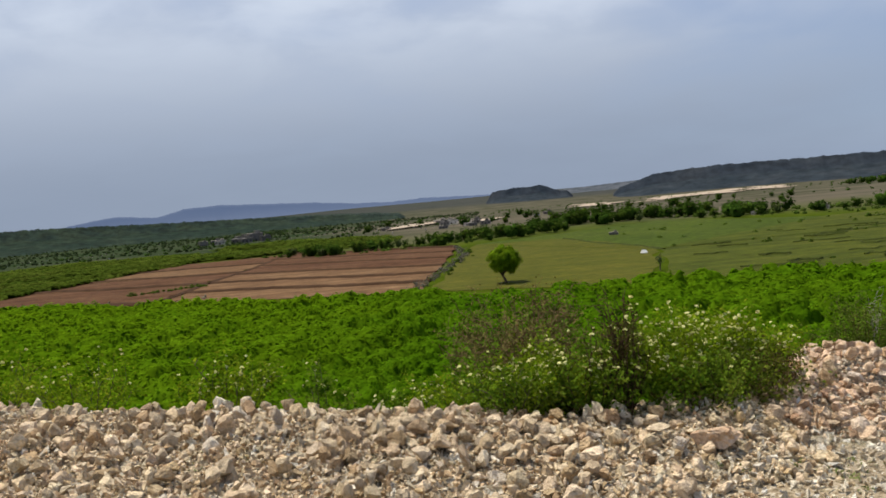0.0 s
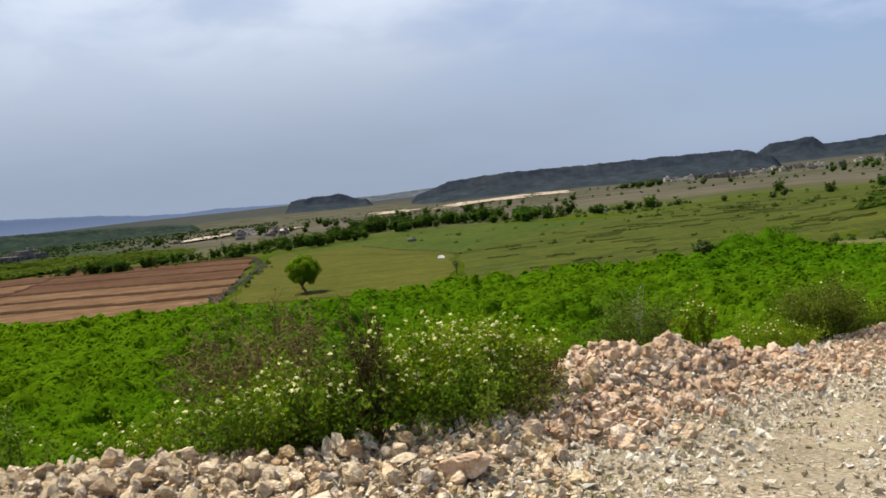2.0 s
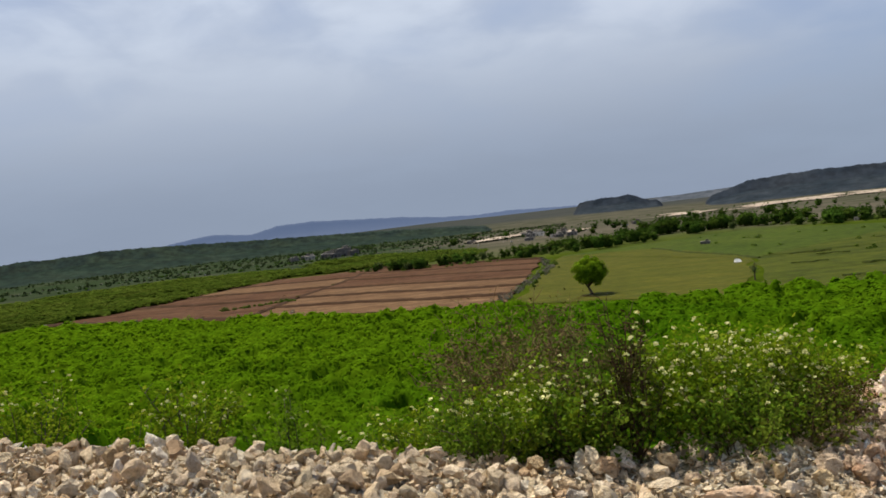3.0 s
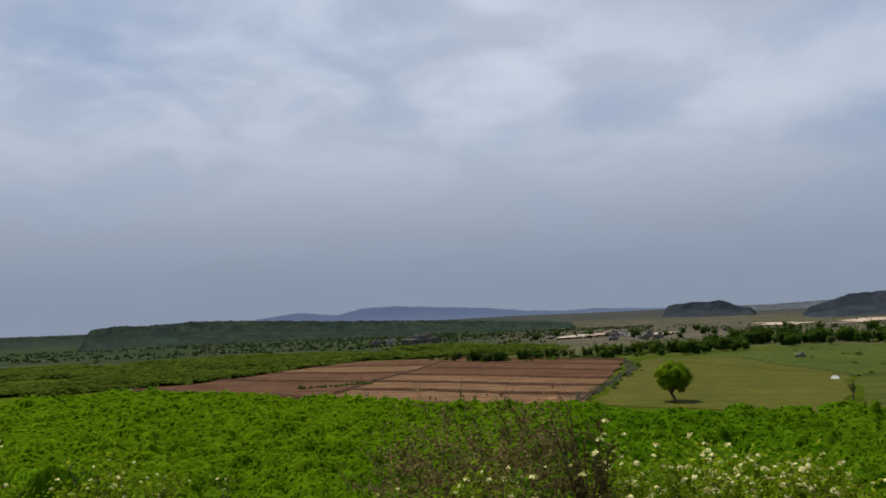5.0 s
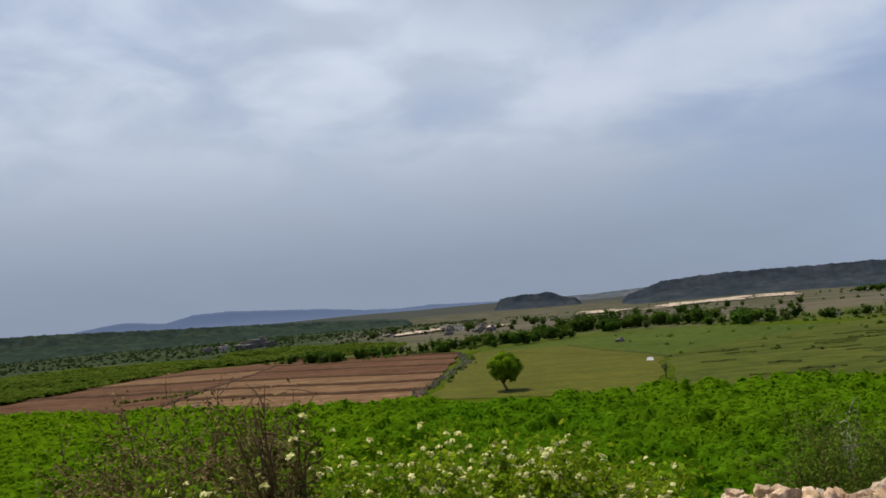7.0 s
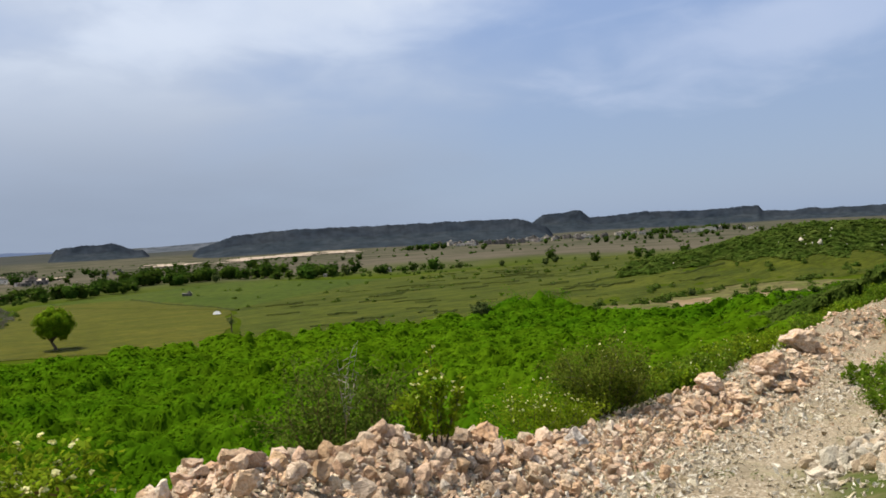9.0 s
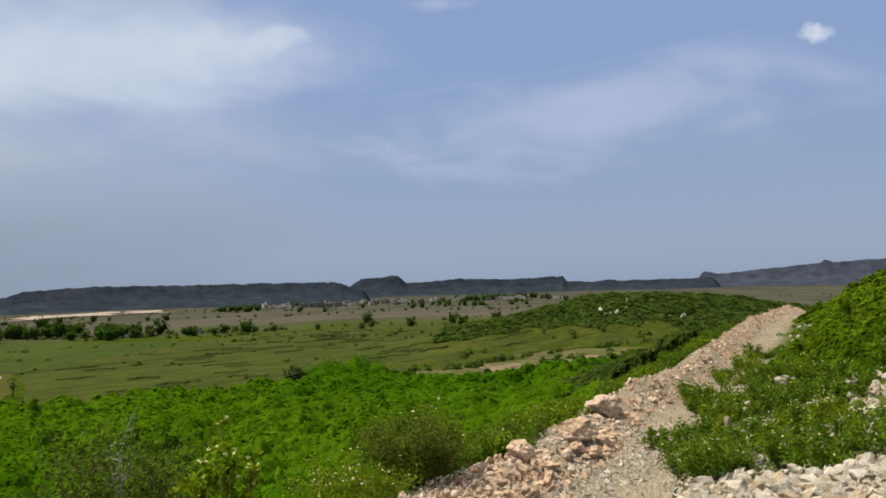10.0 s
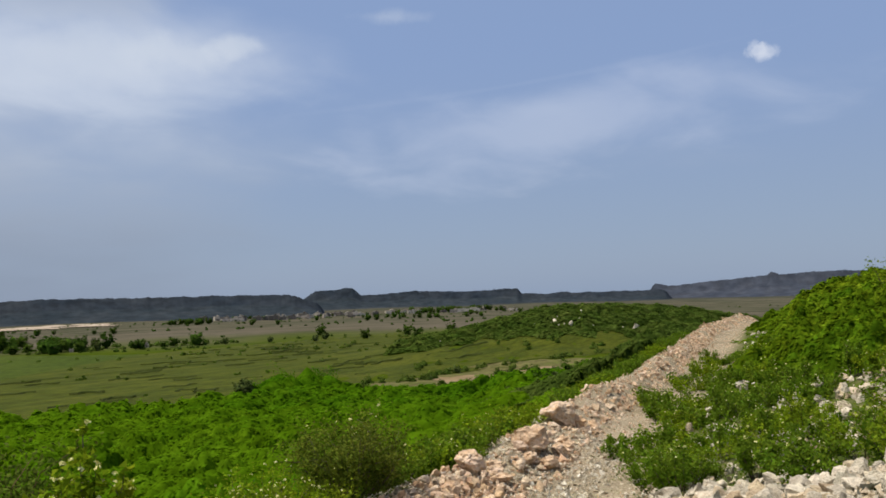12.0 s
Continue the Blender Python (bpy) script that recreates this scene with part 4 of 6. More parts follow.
scattered("bushes", "dry brown bushes along the edge of a ploughed field", 90, -145, -60, 160, 215, lambda x, y: np.abs(y - np.interp(x, [-138, -70], [196, 166])) < 4, 60, 0.3, (0.4, 1.0), M["hedge"])
scattered("bushes", "dark bushes on a bund across a ploughed field", 400, -86, -70, 186, 204, lambda x, y: np.abs(y - np.interp(x, [-84, -74], [190, 199])) < 1.2, 60, 0.3, (0.5, 1.1), M["scrub_far"])
scattered("bushes", "green bushes along the edge of a ploughed field", 120, -150, -10, 140, 220, lambda x, y: np.abs(y - np.interp(x, [-138, -70, -12], [194, 165, 145])) < 3, 60, 0.3, (0.5, 1.3), M["scrub"])


def hedge():
    pts = [(-8, 264), (-5, 223), (-9, 186), (-13, 146)]
    out = []
    for p, q in zip(pts[:-1], pts[1:]):
        for t in np.linspace(0, 1, 36):
            x, y = p[0] + (q[0] - p[0]) * t + rng.normal(0, 0.8), p[1] + (q[1] - p[1]) * t + rng.normal(0, 0.6)
            out.append(clump_points(70, (x, y, land1(x, y)), rng.uniform(0.6, 1.5), rng.uniform(0.5, 1.5), 5))
    v, f = leaves(np.concatenate(out), 0.30, 0.35, 0.2)
    tagged(part("hedge", mesh_from("hedge", v, f, M["hedge"])), "grey dry thorn hedge between ploughed and green fields", "hedge", kind="stuff")


hedge()
scattered("bushes", "green bushes growing in a thorn hedge", 60, -14, 0, 146, 268, lambda x, y: np.abs(x - np.interp(y, [146, 186, 223, 264], [-12, -8, -4, -7])) < 1.6, 90, 0.28, (0.6, 1.5), M["scrub_far"])


LINE = np.array([(-72, 304), (-48, 284), (-19, 285), (10, 335), (35, 368), (61, 385), (87, 350), (98, 312), (128, 322), (150, 300)])


def by_line(x, y):
    d = np.full(x.shape, 1e9)
    for (ax, ay), (bx, by) in zip(LINE[:-1], LINE[1:]):
        q = np.clip(((x - ax) * (bx - ax) + (y - ay) * (by - ay)) / ((bx - ax) ** 2 + (by - ay) ** 2), 0, 1)
        d = np.minimum(d, np.hypot(x - ax - q * (bx - ax), y - ay - q * (by - ay)))
    return d < 13


scattered("bushes", "green undergrowth along a line of trees", 1500, -90, 165, 265, 410, by_line, 40, 0.5, (0.9, 2.0), M["scrub_far"])
scattered("bushes", "low bushes between field trees", 260, 110, 270, 215, 305, noise_keep(26, 0.05), 40, 0.45, (0.7, 1.8), M["scrub_far"])


# ---------------------------------------------------------------- trees
def tree_parts(height, spread, leaf_mat, per=900, leaf=0.32, crown_from=0.3, trunk_r=0.16, lean=0.0):
    """trunk and crown meshes about the foot of a tree."""
    top = Vector((lean, lean * 0.4, height * 0.5))
    pieces = [tube([(0, 0, -0.3), (lean * 0.25, 0.04, height * 0.18), (lean * 0.6, -0.05, height * 0.33), tuple(top)], [trunk_r * 1.25, trunk_r, trunk_r * 0.85, trunk_r * 0.55], 8 if per > 1000 else 5)]
    tips = []
    for k in range(7):
        a = 2 * math.pi * k / 7 + rng.uniform(-0.4, 0.4)
        st = Vector((lean * 0.6, -0.05, height * 0.33)).lerp(top, rng.uniform(0, 1))
        pts, rad = branch(st, (math.cos(a), math.sin(a), rng.uniform(0.5, 1.4)), spread * rng.uniform(0.6, 0.95), trunk_r * 0.45, 4, 0.18)
        pieces.append(tube(pts, rad, 5 if per > 1000 else 3))
        tips.append(pts[-1])
    v, f = join(pieces)
    trunk = mesh_from("trunk", v, f, M["bark"], True)
    centre = (lean * 0.7, 0, height * crown_from)
    p = clump_points(per, centre, spread, height * (1 - crown_from) * 0.80, 16)
    for tp in tips:
        p = np.concatenate([p, clump_points(per // 18, (tp[0], tp[1], tp[2] - 0.2), spread * 0.35, spread * 0.35, 4)])
    blobs = [core((tp[0] * 0.75, tp[1] * 0.75, tp[2] - spread * 0.30), spread * 0.42, spread * 0.36, 6) for tp in tips] + [core(centre, spread * 0.72, height * (1 - crown_from) * 0.62, 9)]
    if per > 1000:
        blobs.append(core(centre, spread * 0.80, height * (1 - crown_from) * 0.74, 16, 2))
    mid = (lean * 0.7, 0, height * (crown_from + 0.2))
    return trunk, soft_crown("crown", p, leaf, [(*q, mid, (spread, spread, height * 0.5)) for q in blobs], leaf_mat)


def lone_tree():
    """A round-headed tree: a leaning trunk that forks low, limbs, and a ball of small leaf tufts with a ragged rim."""
    x, y = 3.8, 150.5
    t = thing("tree", "lone fresh green tree with a forked dark trunk in a field", "tree", pose(x, y, land1(x, y) + 0.1))
    fork = (-0.35, 0.0, 1.3)
    pieces = [tube([(0.25, 0, -0.3), (0.1, 0, 0.5), fork], [0.32, 0.25, 0.21], 8)]
    for k in range(9):
        a = 2.4 * k
        pts, rad = branch(fork, (math.cos(a) * 0.75, math.sin(a) * 0.75, 1.0), rng.uniform(2.6, 3.8), 0.13, 5, 0.16)
        pieces.append(tube(pts, rad, 6))
    part("trunk", mesh_from("trunk", *join(pieces), M["bark"], True), t)
    centre, half = np.array((0.0, 0.0, 4.2)), np.array((3.3, 3.3, 2.95))
    tuft = unit(110)
    tuft = tuft[tuft[:, 2] > -0.85] * rng.uniform(0.6, 0.92, (int((tuft[:, 2] > -0.85).sum()), 1))
    k = rng.integers(0, len(tuft), 16000)
    d = unit(len(k))
    p = tuft[k] + d * rng.uniform(0.12, 0.24, (len(k), 1))
    ball_v, ball_f = BALLS[2]
    crown = [(ball_v * half * (0.66 + rng.normal(0, 0.05, (len(ball_v), 1))) + centre, ball_f, tuple(centre), (1, 1, 1))]
    crown += [(*core(tuple(centre + half * q * 0.9), 0.75, 0.7, 6), tuple(centre), (1, 1, 1)) for q in tuft]
    part("crown", soft_crown("crown", np.concatenate([p * half + centre, normed(tuft[k] + d * 0.5)], 1), 0.19, crown, M["leaf_tree"]), t)


lone_tree()
KINDS = [tree_parts(h, s, M["leaf_dark"], 460, 0.36, c, 0.18) for h, s, c in ((5.6, 3.6, 0.05), (6.4, 4.2, 0.10), (4.6, 3.8, 0.02), (7.4, 3.6, 0.12))]
KINDS += [tree_parts(h, s, M["leaf_tree_dull"] if "leaf_tree_dull" in M else M.setdefault("leaf_tree_dull", material("grey_green_leaves", [(0.06, 0.085, 0.022), (0.09, 0.115, 0.034)], 0.5, 0.7, 0, random_by="island", random_amount=0.3, translucent=0.2)), 260, 0.45, c, 0.15) for h, s, c in ((4.5, 2.2, 0.15), (3.6, 2.2, 0.1))]


def far_tree(x, y, kind, s, label, group):
    base = thing("tree", label, "tree", Matrix.LocRotScale((x, y, land1(x, y) + 0.1), Euler((0, 0, rng.uniform(0, 6.28))), (s, s, s)), group)
    part("trunk", KINDS[kind][0], base)
    part("crown", KINDS[kind][1], base)


# clumps of the tree line: x, y, spread along, spread across, count
for cx, cy, wx, wy, count in ((-66, 290, 6, 6, 6), (-52, 279, 5, 4, 8), (-35, 289, 5, 4, 6), (-21, 290, 5, 5, 6), (-6, 303, 6, 6, 9), (7, 300, 7, 6, 12), (22, 316, 8, 8, 15), (35, 350, 8, 12, 16),
                              (46, 366, 6, 10, 15), (57, 352, 6, 9, 15), (70, 350, 7, 9, 18), (85, 342, 8, 9, 15), (96, 312, 5, 7, 13), (110, 308, 7, 6, 8)):
    for k in range(count):
        far_tree(cx + rng.normal(0, wx), cy + rng.normal(0, wy), int(rng.integers(0, 4)) if rng.random() < 0.88 else 4, rng.uniform(0.5, 1.0) + (0.08 if cx > 30 else -0.05), "dark green broad tree in a line behind the fields", "tree line")
for k in range(46):
    t = rng.uniform(0, len(LINE) - 1.01)
    i = int(t)
    x, y = LINE[i] + (LINE[i + 1] - LINE[i]) * (t - i) + rng.normal(0, (6, 8))
    far_tree(x, y - 4, int(rng.integers(0, 6)), rng.uniform(0.25, 0.5), "small bushy tree on the grass before a tree line", "tree line")
for x, y, k, s in ((143, 292, 1, 0.95), (133, 291, 3, 0.7), (124, 297, 5, 1.0), (196, 257, 0, 0.8), (202, 296, 1, 0.9), (210, 242, 0, 0.8), (210, 223, 2, 0.8), (176, 262, 5, 0.9), (186, 270, 5, 1.0), (222, 262, 2, 0.9), (236, 250, 1, 0.8), (165, 276, 5, 0.8),
                   (150, 283, 4, 0.8), (245, 232, 4, 1.0), (258, 240, 0, 0.7), (228, 236, 5, 0.9)):
    far_tree(x, y, k, s * 0.9, "small dark tree standing alone between fields", "field trees")
for x, y, k, s in ((69.0, 124, 4, 0.75), (71.5, 127, 5, 0.9), (113, 119, 5, 0.5), (47, 40, 5, 0.5), (87.8, 70.9, 0, 0.6), (84.5, 73.5, 2, 0.45)):
    far_tree(x, y, k, s, "grey-green bushy tree at the edge of the scrub", "scrub trees")
for k in range(44):
    a, r = radians(rng.normal(44.0, 1.7)), rng.uniform(1280, 1520)
    far_tree(math.sin(a) * r, math.cos(a) * r, int(rng.integers(0, 4)), rng.uniform(1.1, 1.9), "dark tree among far houses on the plain", "village trees")
for k in range(14):
    a, r = radians(rng.normal(25.5, 0.8)), rng.uniform(760, 900)
    far_tree(math.sin(a) * r, math.cos(a) * r, int(rng.integers(0, 4)), rng.uniform(0.8, 1.1), "dark tree in a row on the plain", "village trees")
for k in range(70):
    a, r = radians(rng.uniform(24, 58)), rng.uniform(620, 1250)
    far_tree(math.sin(a) * r, math.cos(a) * r, int(rng.integers(0, 4)), rng.uniform(0.6, 1.1), "dark tree among far houses on the plain", "village trees")
for k in range(40):
    a, r = radians(rng.uniform(-10, 22)), rng.uniform(430, 640)
    far_tree(math.sin(a) * r, math.cos(a) * r, int(rng.integers(0, 5)), rng.uniform(0.5, 0.95), "dark tree scattered on the dry plain", "plain trees")


# ---------------------------------------------------------------- houses of the far villages
def box(sx, sy, sz, cx=0, cy=0, cz=0):
    v = np.array([(x, y, z) for x in (-0.5, 0.5) for y in (-0.5, 0.5) for z in (-0.5, 0.5)]) * (sx, sy, sz) + (cx, cy, cz)
    return v, np.array([(0, 1, 3, 2), (4, 6, 7, 5), (0, 4, 5, 1), (2, 3, 7, 6), (0, 2, 6, 4), (1, 5, 7, 3)])


def house_kind(w, d, h, wall="house_wall"):
    walls = join([box(w, 0.3, h, 0, -d / 2, h / 2), box(w, 0.3, h, 0, d / 2, h / 2), box(0.3, d - 0.3, h, -w / 2 + 0.15, 0, h / 2), box(0.3, d - 0.3, h, w / 2 - 0.15, 0, h / 2)])
    roof = box(w + 0.5, d + 0.5, 0.25, 0, 0, h + 0.13)
    stair = join([box(w * 0.3, d * 0.5, 1.5, w * 0.2, 0, h + 1.0), box(w * 0.3 + 0.3, d * 0.5 + 0.3, 0.2, w * 0.2, 0, h + 1.86)])
    return (mesh_from("wall", *walls, M[wall]), mesh_from("roof", *roof, M["house_roof"]), mesh_from("window", *box(1.1, 0.12, 1.2, 0, -d / 2 - 0.16, 1.9), M["dark_opening"]), mesh_from("door", *box(1.1, 0.12, 2.1, 0, -d / 2 - 0.16, 1.05), M["dark_opening"]), w, mesh_from("stair_room", *stair, M[wall]))


HOUSES = [house_kind(9, 6, 3.4), house_kind(13, 7, 3.6), house_kind(7, 6, 5.8), house_kind(36, 10, 5.0), house_kind(9, 6, 3.4, "house_grey"), house_kind(11, 7, 6.0, "house_grey")]


def house(x, y, turn, kind, s, label, group):
    wall, roof, window, door, w, stair = HOUSES[kind]
    h = thing("house", label, "house", Matrix.LocRotScale((x, y, land1(x, y) - 0.2), Euler((0, 0, turn)), (s, s, s)), group)
    part("wall", wall, h)
    part("stair_room", stair, part("roof", roof, h))
    for o in (-0.32, 0.32):
        part("window", window, h, "", pose(w * o, 0, 0))
    part("door", door, h)


for k in range(80):
    a = rng.uniform(26, 40)
    r = rng.uniform(940, 1180) if a < 34 else rng.uniform(1020, 1400)
    a = radians(a)
    house(math.sin(a) * r, math.cos(a) * r, -a + rng.uniform(-0.5, 0.5), int(rng.choice((0, 1, 2, 4, 5))), rng.uniform(0.6, 1.0), "small pale flat-roofed house in a far village", "far village")
for k in range(14):
    a, r = radians(rng.normal(-0.3, 1.9)), rng.uniform(430, 600)
    house(math.sin(a) * r, math.cos(a) * r, -a + rng.uniform(-0.5, 0.5), int(rng.choice((0, 1, 4, 4))), rng.uniform(0.45, 0.75), "low pale mud-walled house by bare earth", "valley hamlet")
for k in range(9):
    a, r = radians(rng.uniform(-19.5, -14.5)), rng.uniform(540, 640)
    house(math.sin(a) * r, math.cos(a) * r, -a + rng.uniform(-0.5, 0.5), int(rng.integers(4, 6)), rng.uniform(0.5, 0.95), "grey house on a rocky rise below the plateau", "hillside hamlet")
house(math.sin(radians(44.7)) * 1240, math.cos(radians(44.7)) * 1240, radians(-44), 3, 0.95, "long white building among dark trees", "far village")
for k in range(16):
    a, r = radians(rng.normal(44.0, 3.2)), rng.uniform(1200, 1450)
    house(math.sin(a) * r, math.cos(a) * r, -a + rng.uniform(-0.4, 0.4), int(rng.choice((0, 1, 1, 4))), rng.uniform(0.8, 1.3), "pale house among dark trees on the plain", "far village")
house(-168, 562, radians(15), 1, 0.9, "pale long house on a rocky rise", "hillside hamlet")
house(-181, 552, radians(12), 0, 0.8, "low pale house on a rocky rise", "hillside hamlet")
house(103, 305, radians(-20), 0, 0.38, "small white hut before a line of trees", "field huts")
house(127, 303, radians(-25), 0, 0.42, "small pale hut between field trees", "field huts")
house(42.5, 260, radians(-10), 4, 0.32, "small grey hut at the end of a field", "field huts")


def field_hut():
    x, y = 37.2, 187.0
    h = thing("field_hut", "small white tent-like shelter at a field corner", "shelter", Matrix.LocRotScale((x, y, land1(x, y) + 0.15), Euler((0, 0, 0.44)), (0.8, 0.8, 0.8)))
    v = np.array([(-0.9, -0.7, 0), (0.9, -0.7, 0), (0.9, 0.7, 0), (-0.9, 0.7, 0), (-0.7, 0, 0.95), (0.7, 0, 0.8)])
    me = bpy.data.meshes.new("canvas")
    me.from_pydata([tuple(p) for p in v], [], [(0, 1, 5, 4), (2, 3, 4, 5), (0, 4, 3), (1, 2, 5)])
    me.materials.append(M["canvas"])
    part("canvas", me, h, "white canvas sheet")
    for sx in (-0.7, 0.7):
        part("pole", mesh_from("pole", *tube([(sx, 0, -0.2), (sx, 0, 1.0)], [0.04, 0.04], 6), M["bark"]), h)



def bare_tree():
    x, y = 32.4, 149.3
    b = thing("bare_tree", "small leafless grey tree at a field corner", "tree", pose(x, y, land1(x, y) + 0.1))
    pieces = [tube([(0, 0, -0.2), (0.05, 0, 1.2), (0.15, 0.05, 2.2), (0.1, 0, 3.0)], [0.13, 0.10, 0.07, 0.03], 6)]
    for k in range(12):
        a = 2.4 * k
        pts, rad = branch((0.08, 0, 1.1 + 0.14 * k), (math.cos(a), math.sin(a), 0.9), rng.uniform(0.8, 1.5), 0.045, 4, 0.25)
        pieces.append(tube(pts, rad, 4))
    part("trunk", mesh_from("trunk", *join(pieces), M["bark"], True), b)
    v, f = leaves(clump_points(500, (0.1, 0, 1.0), 1.3, 1.9, 8), 0.16, 0.6, 0.3, 0.9, True)
    part("crown", mesh_from("crown", v, f, M["leaf_grey_tree"]), b, "thin grey-green leaves")


M["leaf_grey_tree"] = material("thin_grey_leaves", [(0.08, 0.11, 0.035), (0.12, 0.15, 0.05)], 1, 0.7, 0, random_by="island", random_amount=0.3, translucent=0.2)
bare_tree()
M["canvas"] = material("white_canvas", [(0.62, 0.60, 0.55), (0.75, 0.73, 0.68)], 2, 0.8, 0.2)
field_hut()


# ---------------------------------------------------------------- stones
def stone_hull(n, seed, flat=0.75):
    g = np.random.default_rng(seed)
    bm = bmesh.new()
    p = unit(n, g) * g.uniform(0.82, 1.12, (n, 1)) * (1, g.uniform(0.65, 0.95), g.uniform(flat * 0.7, flat))
    for q in p:
        bm.verts.new(q)
    res = bmesh.ops.convex_hull(bm, input=bm.verts)
    bmesh.ops.delete(bm, geom=[e for e in res["geom_interior"] if isinstance(e, bmesh.types.BMVert)], context="VERTS")
    bmesh.ops.triangulate(bm, faces=bm.faces[:])
    bm.verts.index_update()
    v = np.array([tuple(q.co) for q in bm.verts])
    f = np.array([[q.index for q in fc.verts] for fc in bm.faces])
    bm.free()
    return v, f


def rough_block(seed):
    """A quarried block: a ball cut flat on several sides, then knocked uneven."""
    g = np.random.default_rng(seed)
    d, f = BALLS[2]
    v = d.copy()
    for nrm in unit(9, g):
        over = v @ nrm - g.uniform(0.42, 0.8)
        v = v - np.outer(np.maximum(over, 0), nrm)
    lump = np.array([noise.fractal(Vector(tuple(q * 1.9)) + Vector((seed, 0, 0)), 0.9, 2.1, 3) for q in v])
    v = v * (1.12 + 0.34 * lump[:, None] + g.normal(0, 0.035, (len(v), 1))) * (1.12, g.uniform(0.7, 1.0), g.uniform(0.6, 0.85))
    return v, f


STONES = [rough_block(100 + k) for k in range(22)]
PEBBLES = [stone_hull(7, 300 + k, 0.7) for k in range(12)]
CHIPS = [stone_hull(5, 500 + k, 0.6) for k in range(12)]


M["grey_rock"] = material("grey_tan_rock", [(0.30, 0.25, 0.20), (0.46, 0.40, 0.33), (0.60, 0.55, 0.47)], 4, 0.9, 0.9, 25, mottle=(14, 0.7, 1.15))
M["stones_pink"] = material("pink_tan_rubble", [(0.62, 0.58, 0.54), (0.95, 0.94, 0.92), (1.15, 1.14, 1.12)], 30, 0.92, 0.7, 70, random_by="island", random_amount=0.2, palette=[(0.74, 0.65, 0.53), (0.60, 0.40, 0.24), (0.46, 0.34, 0.23), (0.70, 0.55, 0.40), (0.40, 0.22, 0.12), (0.60, 0.42, 0.28), (0.74, 0.67, 0.57), (0.56, 0.36, 0.22)])


M["gravel"] = material("pale_track_chips", [(0.62, 0.58, 0.54), (0.95, 0.94, 0.92), (1.15, 1.14, 1.12)], 40, 0.92, 0.7, 90, random_by="island", random_amount=0.2, palette=[(0.64, 0.57, 0.44), (0.47, 0.39, 0.26), (0.76, 0.71, 0.60), (0.28, 0.22, 0.14), (0.57, 0.48, 0.34)])


def random_turn(n):
    q = rng.normal(size=(n, 4))
    q /= np.linalg.norm(q, axis=1)[:, None]
    w, x, y, z = q.T
    return np.stack([1 - 2 * (y * y + z * z), 2 * (x * y - z * w), 2 * (x * z + y * w), 2 * (x * y + z * w), 1 - 2 * (x * x + z * z), 2 * (y * z - x * w), 2 * (x * z - y * w), 2 * (y * z + x * w), 1 - 2 * (x * x + y * y)], -1).reshape(n, 3, 3)


def joined_stones(kinds, pos, rad):
    """All stones of a spread as one mesh."""
    k = rng.integers(0, len(kinds), len(pos))
    vs, fs, o = [], [], 0
    for j, (v, f) in enumerate(kinds):
        m = np.where(k == j)[0]
        if not len(m):
            continue
        V = np.einsum("nij,vj->nvi", random_turn(len(m)), v) * rad[m][:, None, None] + pos[m][:, None, :]
        F = f[None] + (np.arange(len(m)) * len(v))[:, None, None] + o
        vs.append(V.reshape(-1, 3))
        fs.append(F.reshape(-1, 3))
        o += len(m) * len(v)
    return np.concatenate(vs), np.concatenate(fs)


def spread_stones(n, x0, x1, y0, y1, density):
    x, y = rng.uniform(x0, x1, n), rng.uniform(y0, y1, n)
    m = rng.random(n) < density(x, y)
    return x[m], y[m]


def bank_density(x, y):
    z, b, v = along(x, y)
    left = np.exp(-((v + 0.45) / 0.85) ** 4) * (1 - sstep(0.3, 1.4, x))
    bush = 0.55 * np.exp(-((v + 0.5) / 0.7) ** 2) * sstep(0.3, 1.2, x) * (1 - sstep(1.8, 2.6, x))
    pile = np.exp(-((v + 0.1) / 0.85) ** 4) * sstep(1.7, 2.5, x) * (1 - sstep(5.4, 6.2, x))
    rest = 0.8 * np.exp(-((v + 0.5) / 0.45) ** 2) * sstep(5.2, 6, x)
    return np.clip(left + bush + pile + rest, 0, 1)


def stone_bank(name, label, cat, x0, x1, y0, y1, n, mat, near, r_med, r_top):
    """A bank of loose stones: the nearest as pieces, the rest joined."""
    x, y = spread_stones(n, x0, x1, y0, y1, bank_density)
    rad = np.clip(r_med * np.exp(rng.normal(0, 0.50, len(x))), 0.018, r_top)
    pos = np.column_stack([x, y, land(x, y) + rad * rng.uniform(-0.4, 1.5, len(x))])
    bank = thing(name, label, cat)
    order = np.argsort(-rad + 0.03 * np.abs(x - near[0]) + 0.03 * np.abs(y - near[1]))
    single = order[:300]
    rest = order[300:]
    big, small = rest[rad[rest] > 0.046], rest[rad[rest] <= 0.046]
    meshes = [mesh_from("stone", v, f, mat) for v, f in STONES]
    turns = random_turn(len(x))
    for i in single:
        m = Matrix([(*(turns[i][r] * rad[i]), pos[i][r]) for r in range(3)] + [(0, 0, 0, 1)])
        part("stone", meshes[int(rng.integers(0, len(meshes)))], bank, "", m)
    v, f = join([joined_stones(STONES, pos[k], rad[k]) if k is big else joined_stones(PEBBLES, pos[k], rad[k]) for k in (big, small)])
    tagged(part("rubble_fill", mesh_from("rubble_fill", v, f, M["stones_joined"] if x0 < 0 else M["stones_pink"]), bank, "pale and tan broken limestone"), kind="stuff")
    return bank


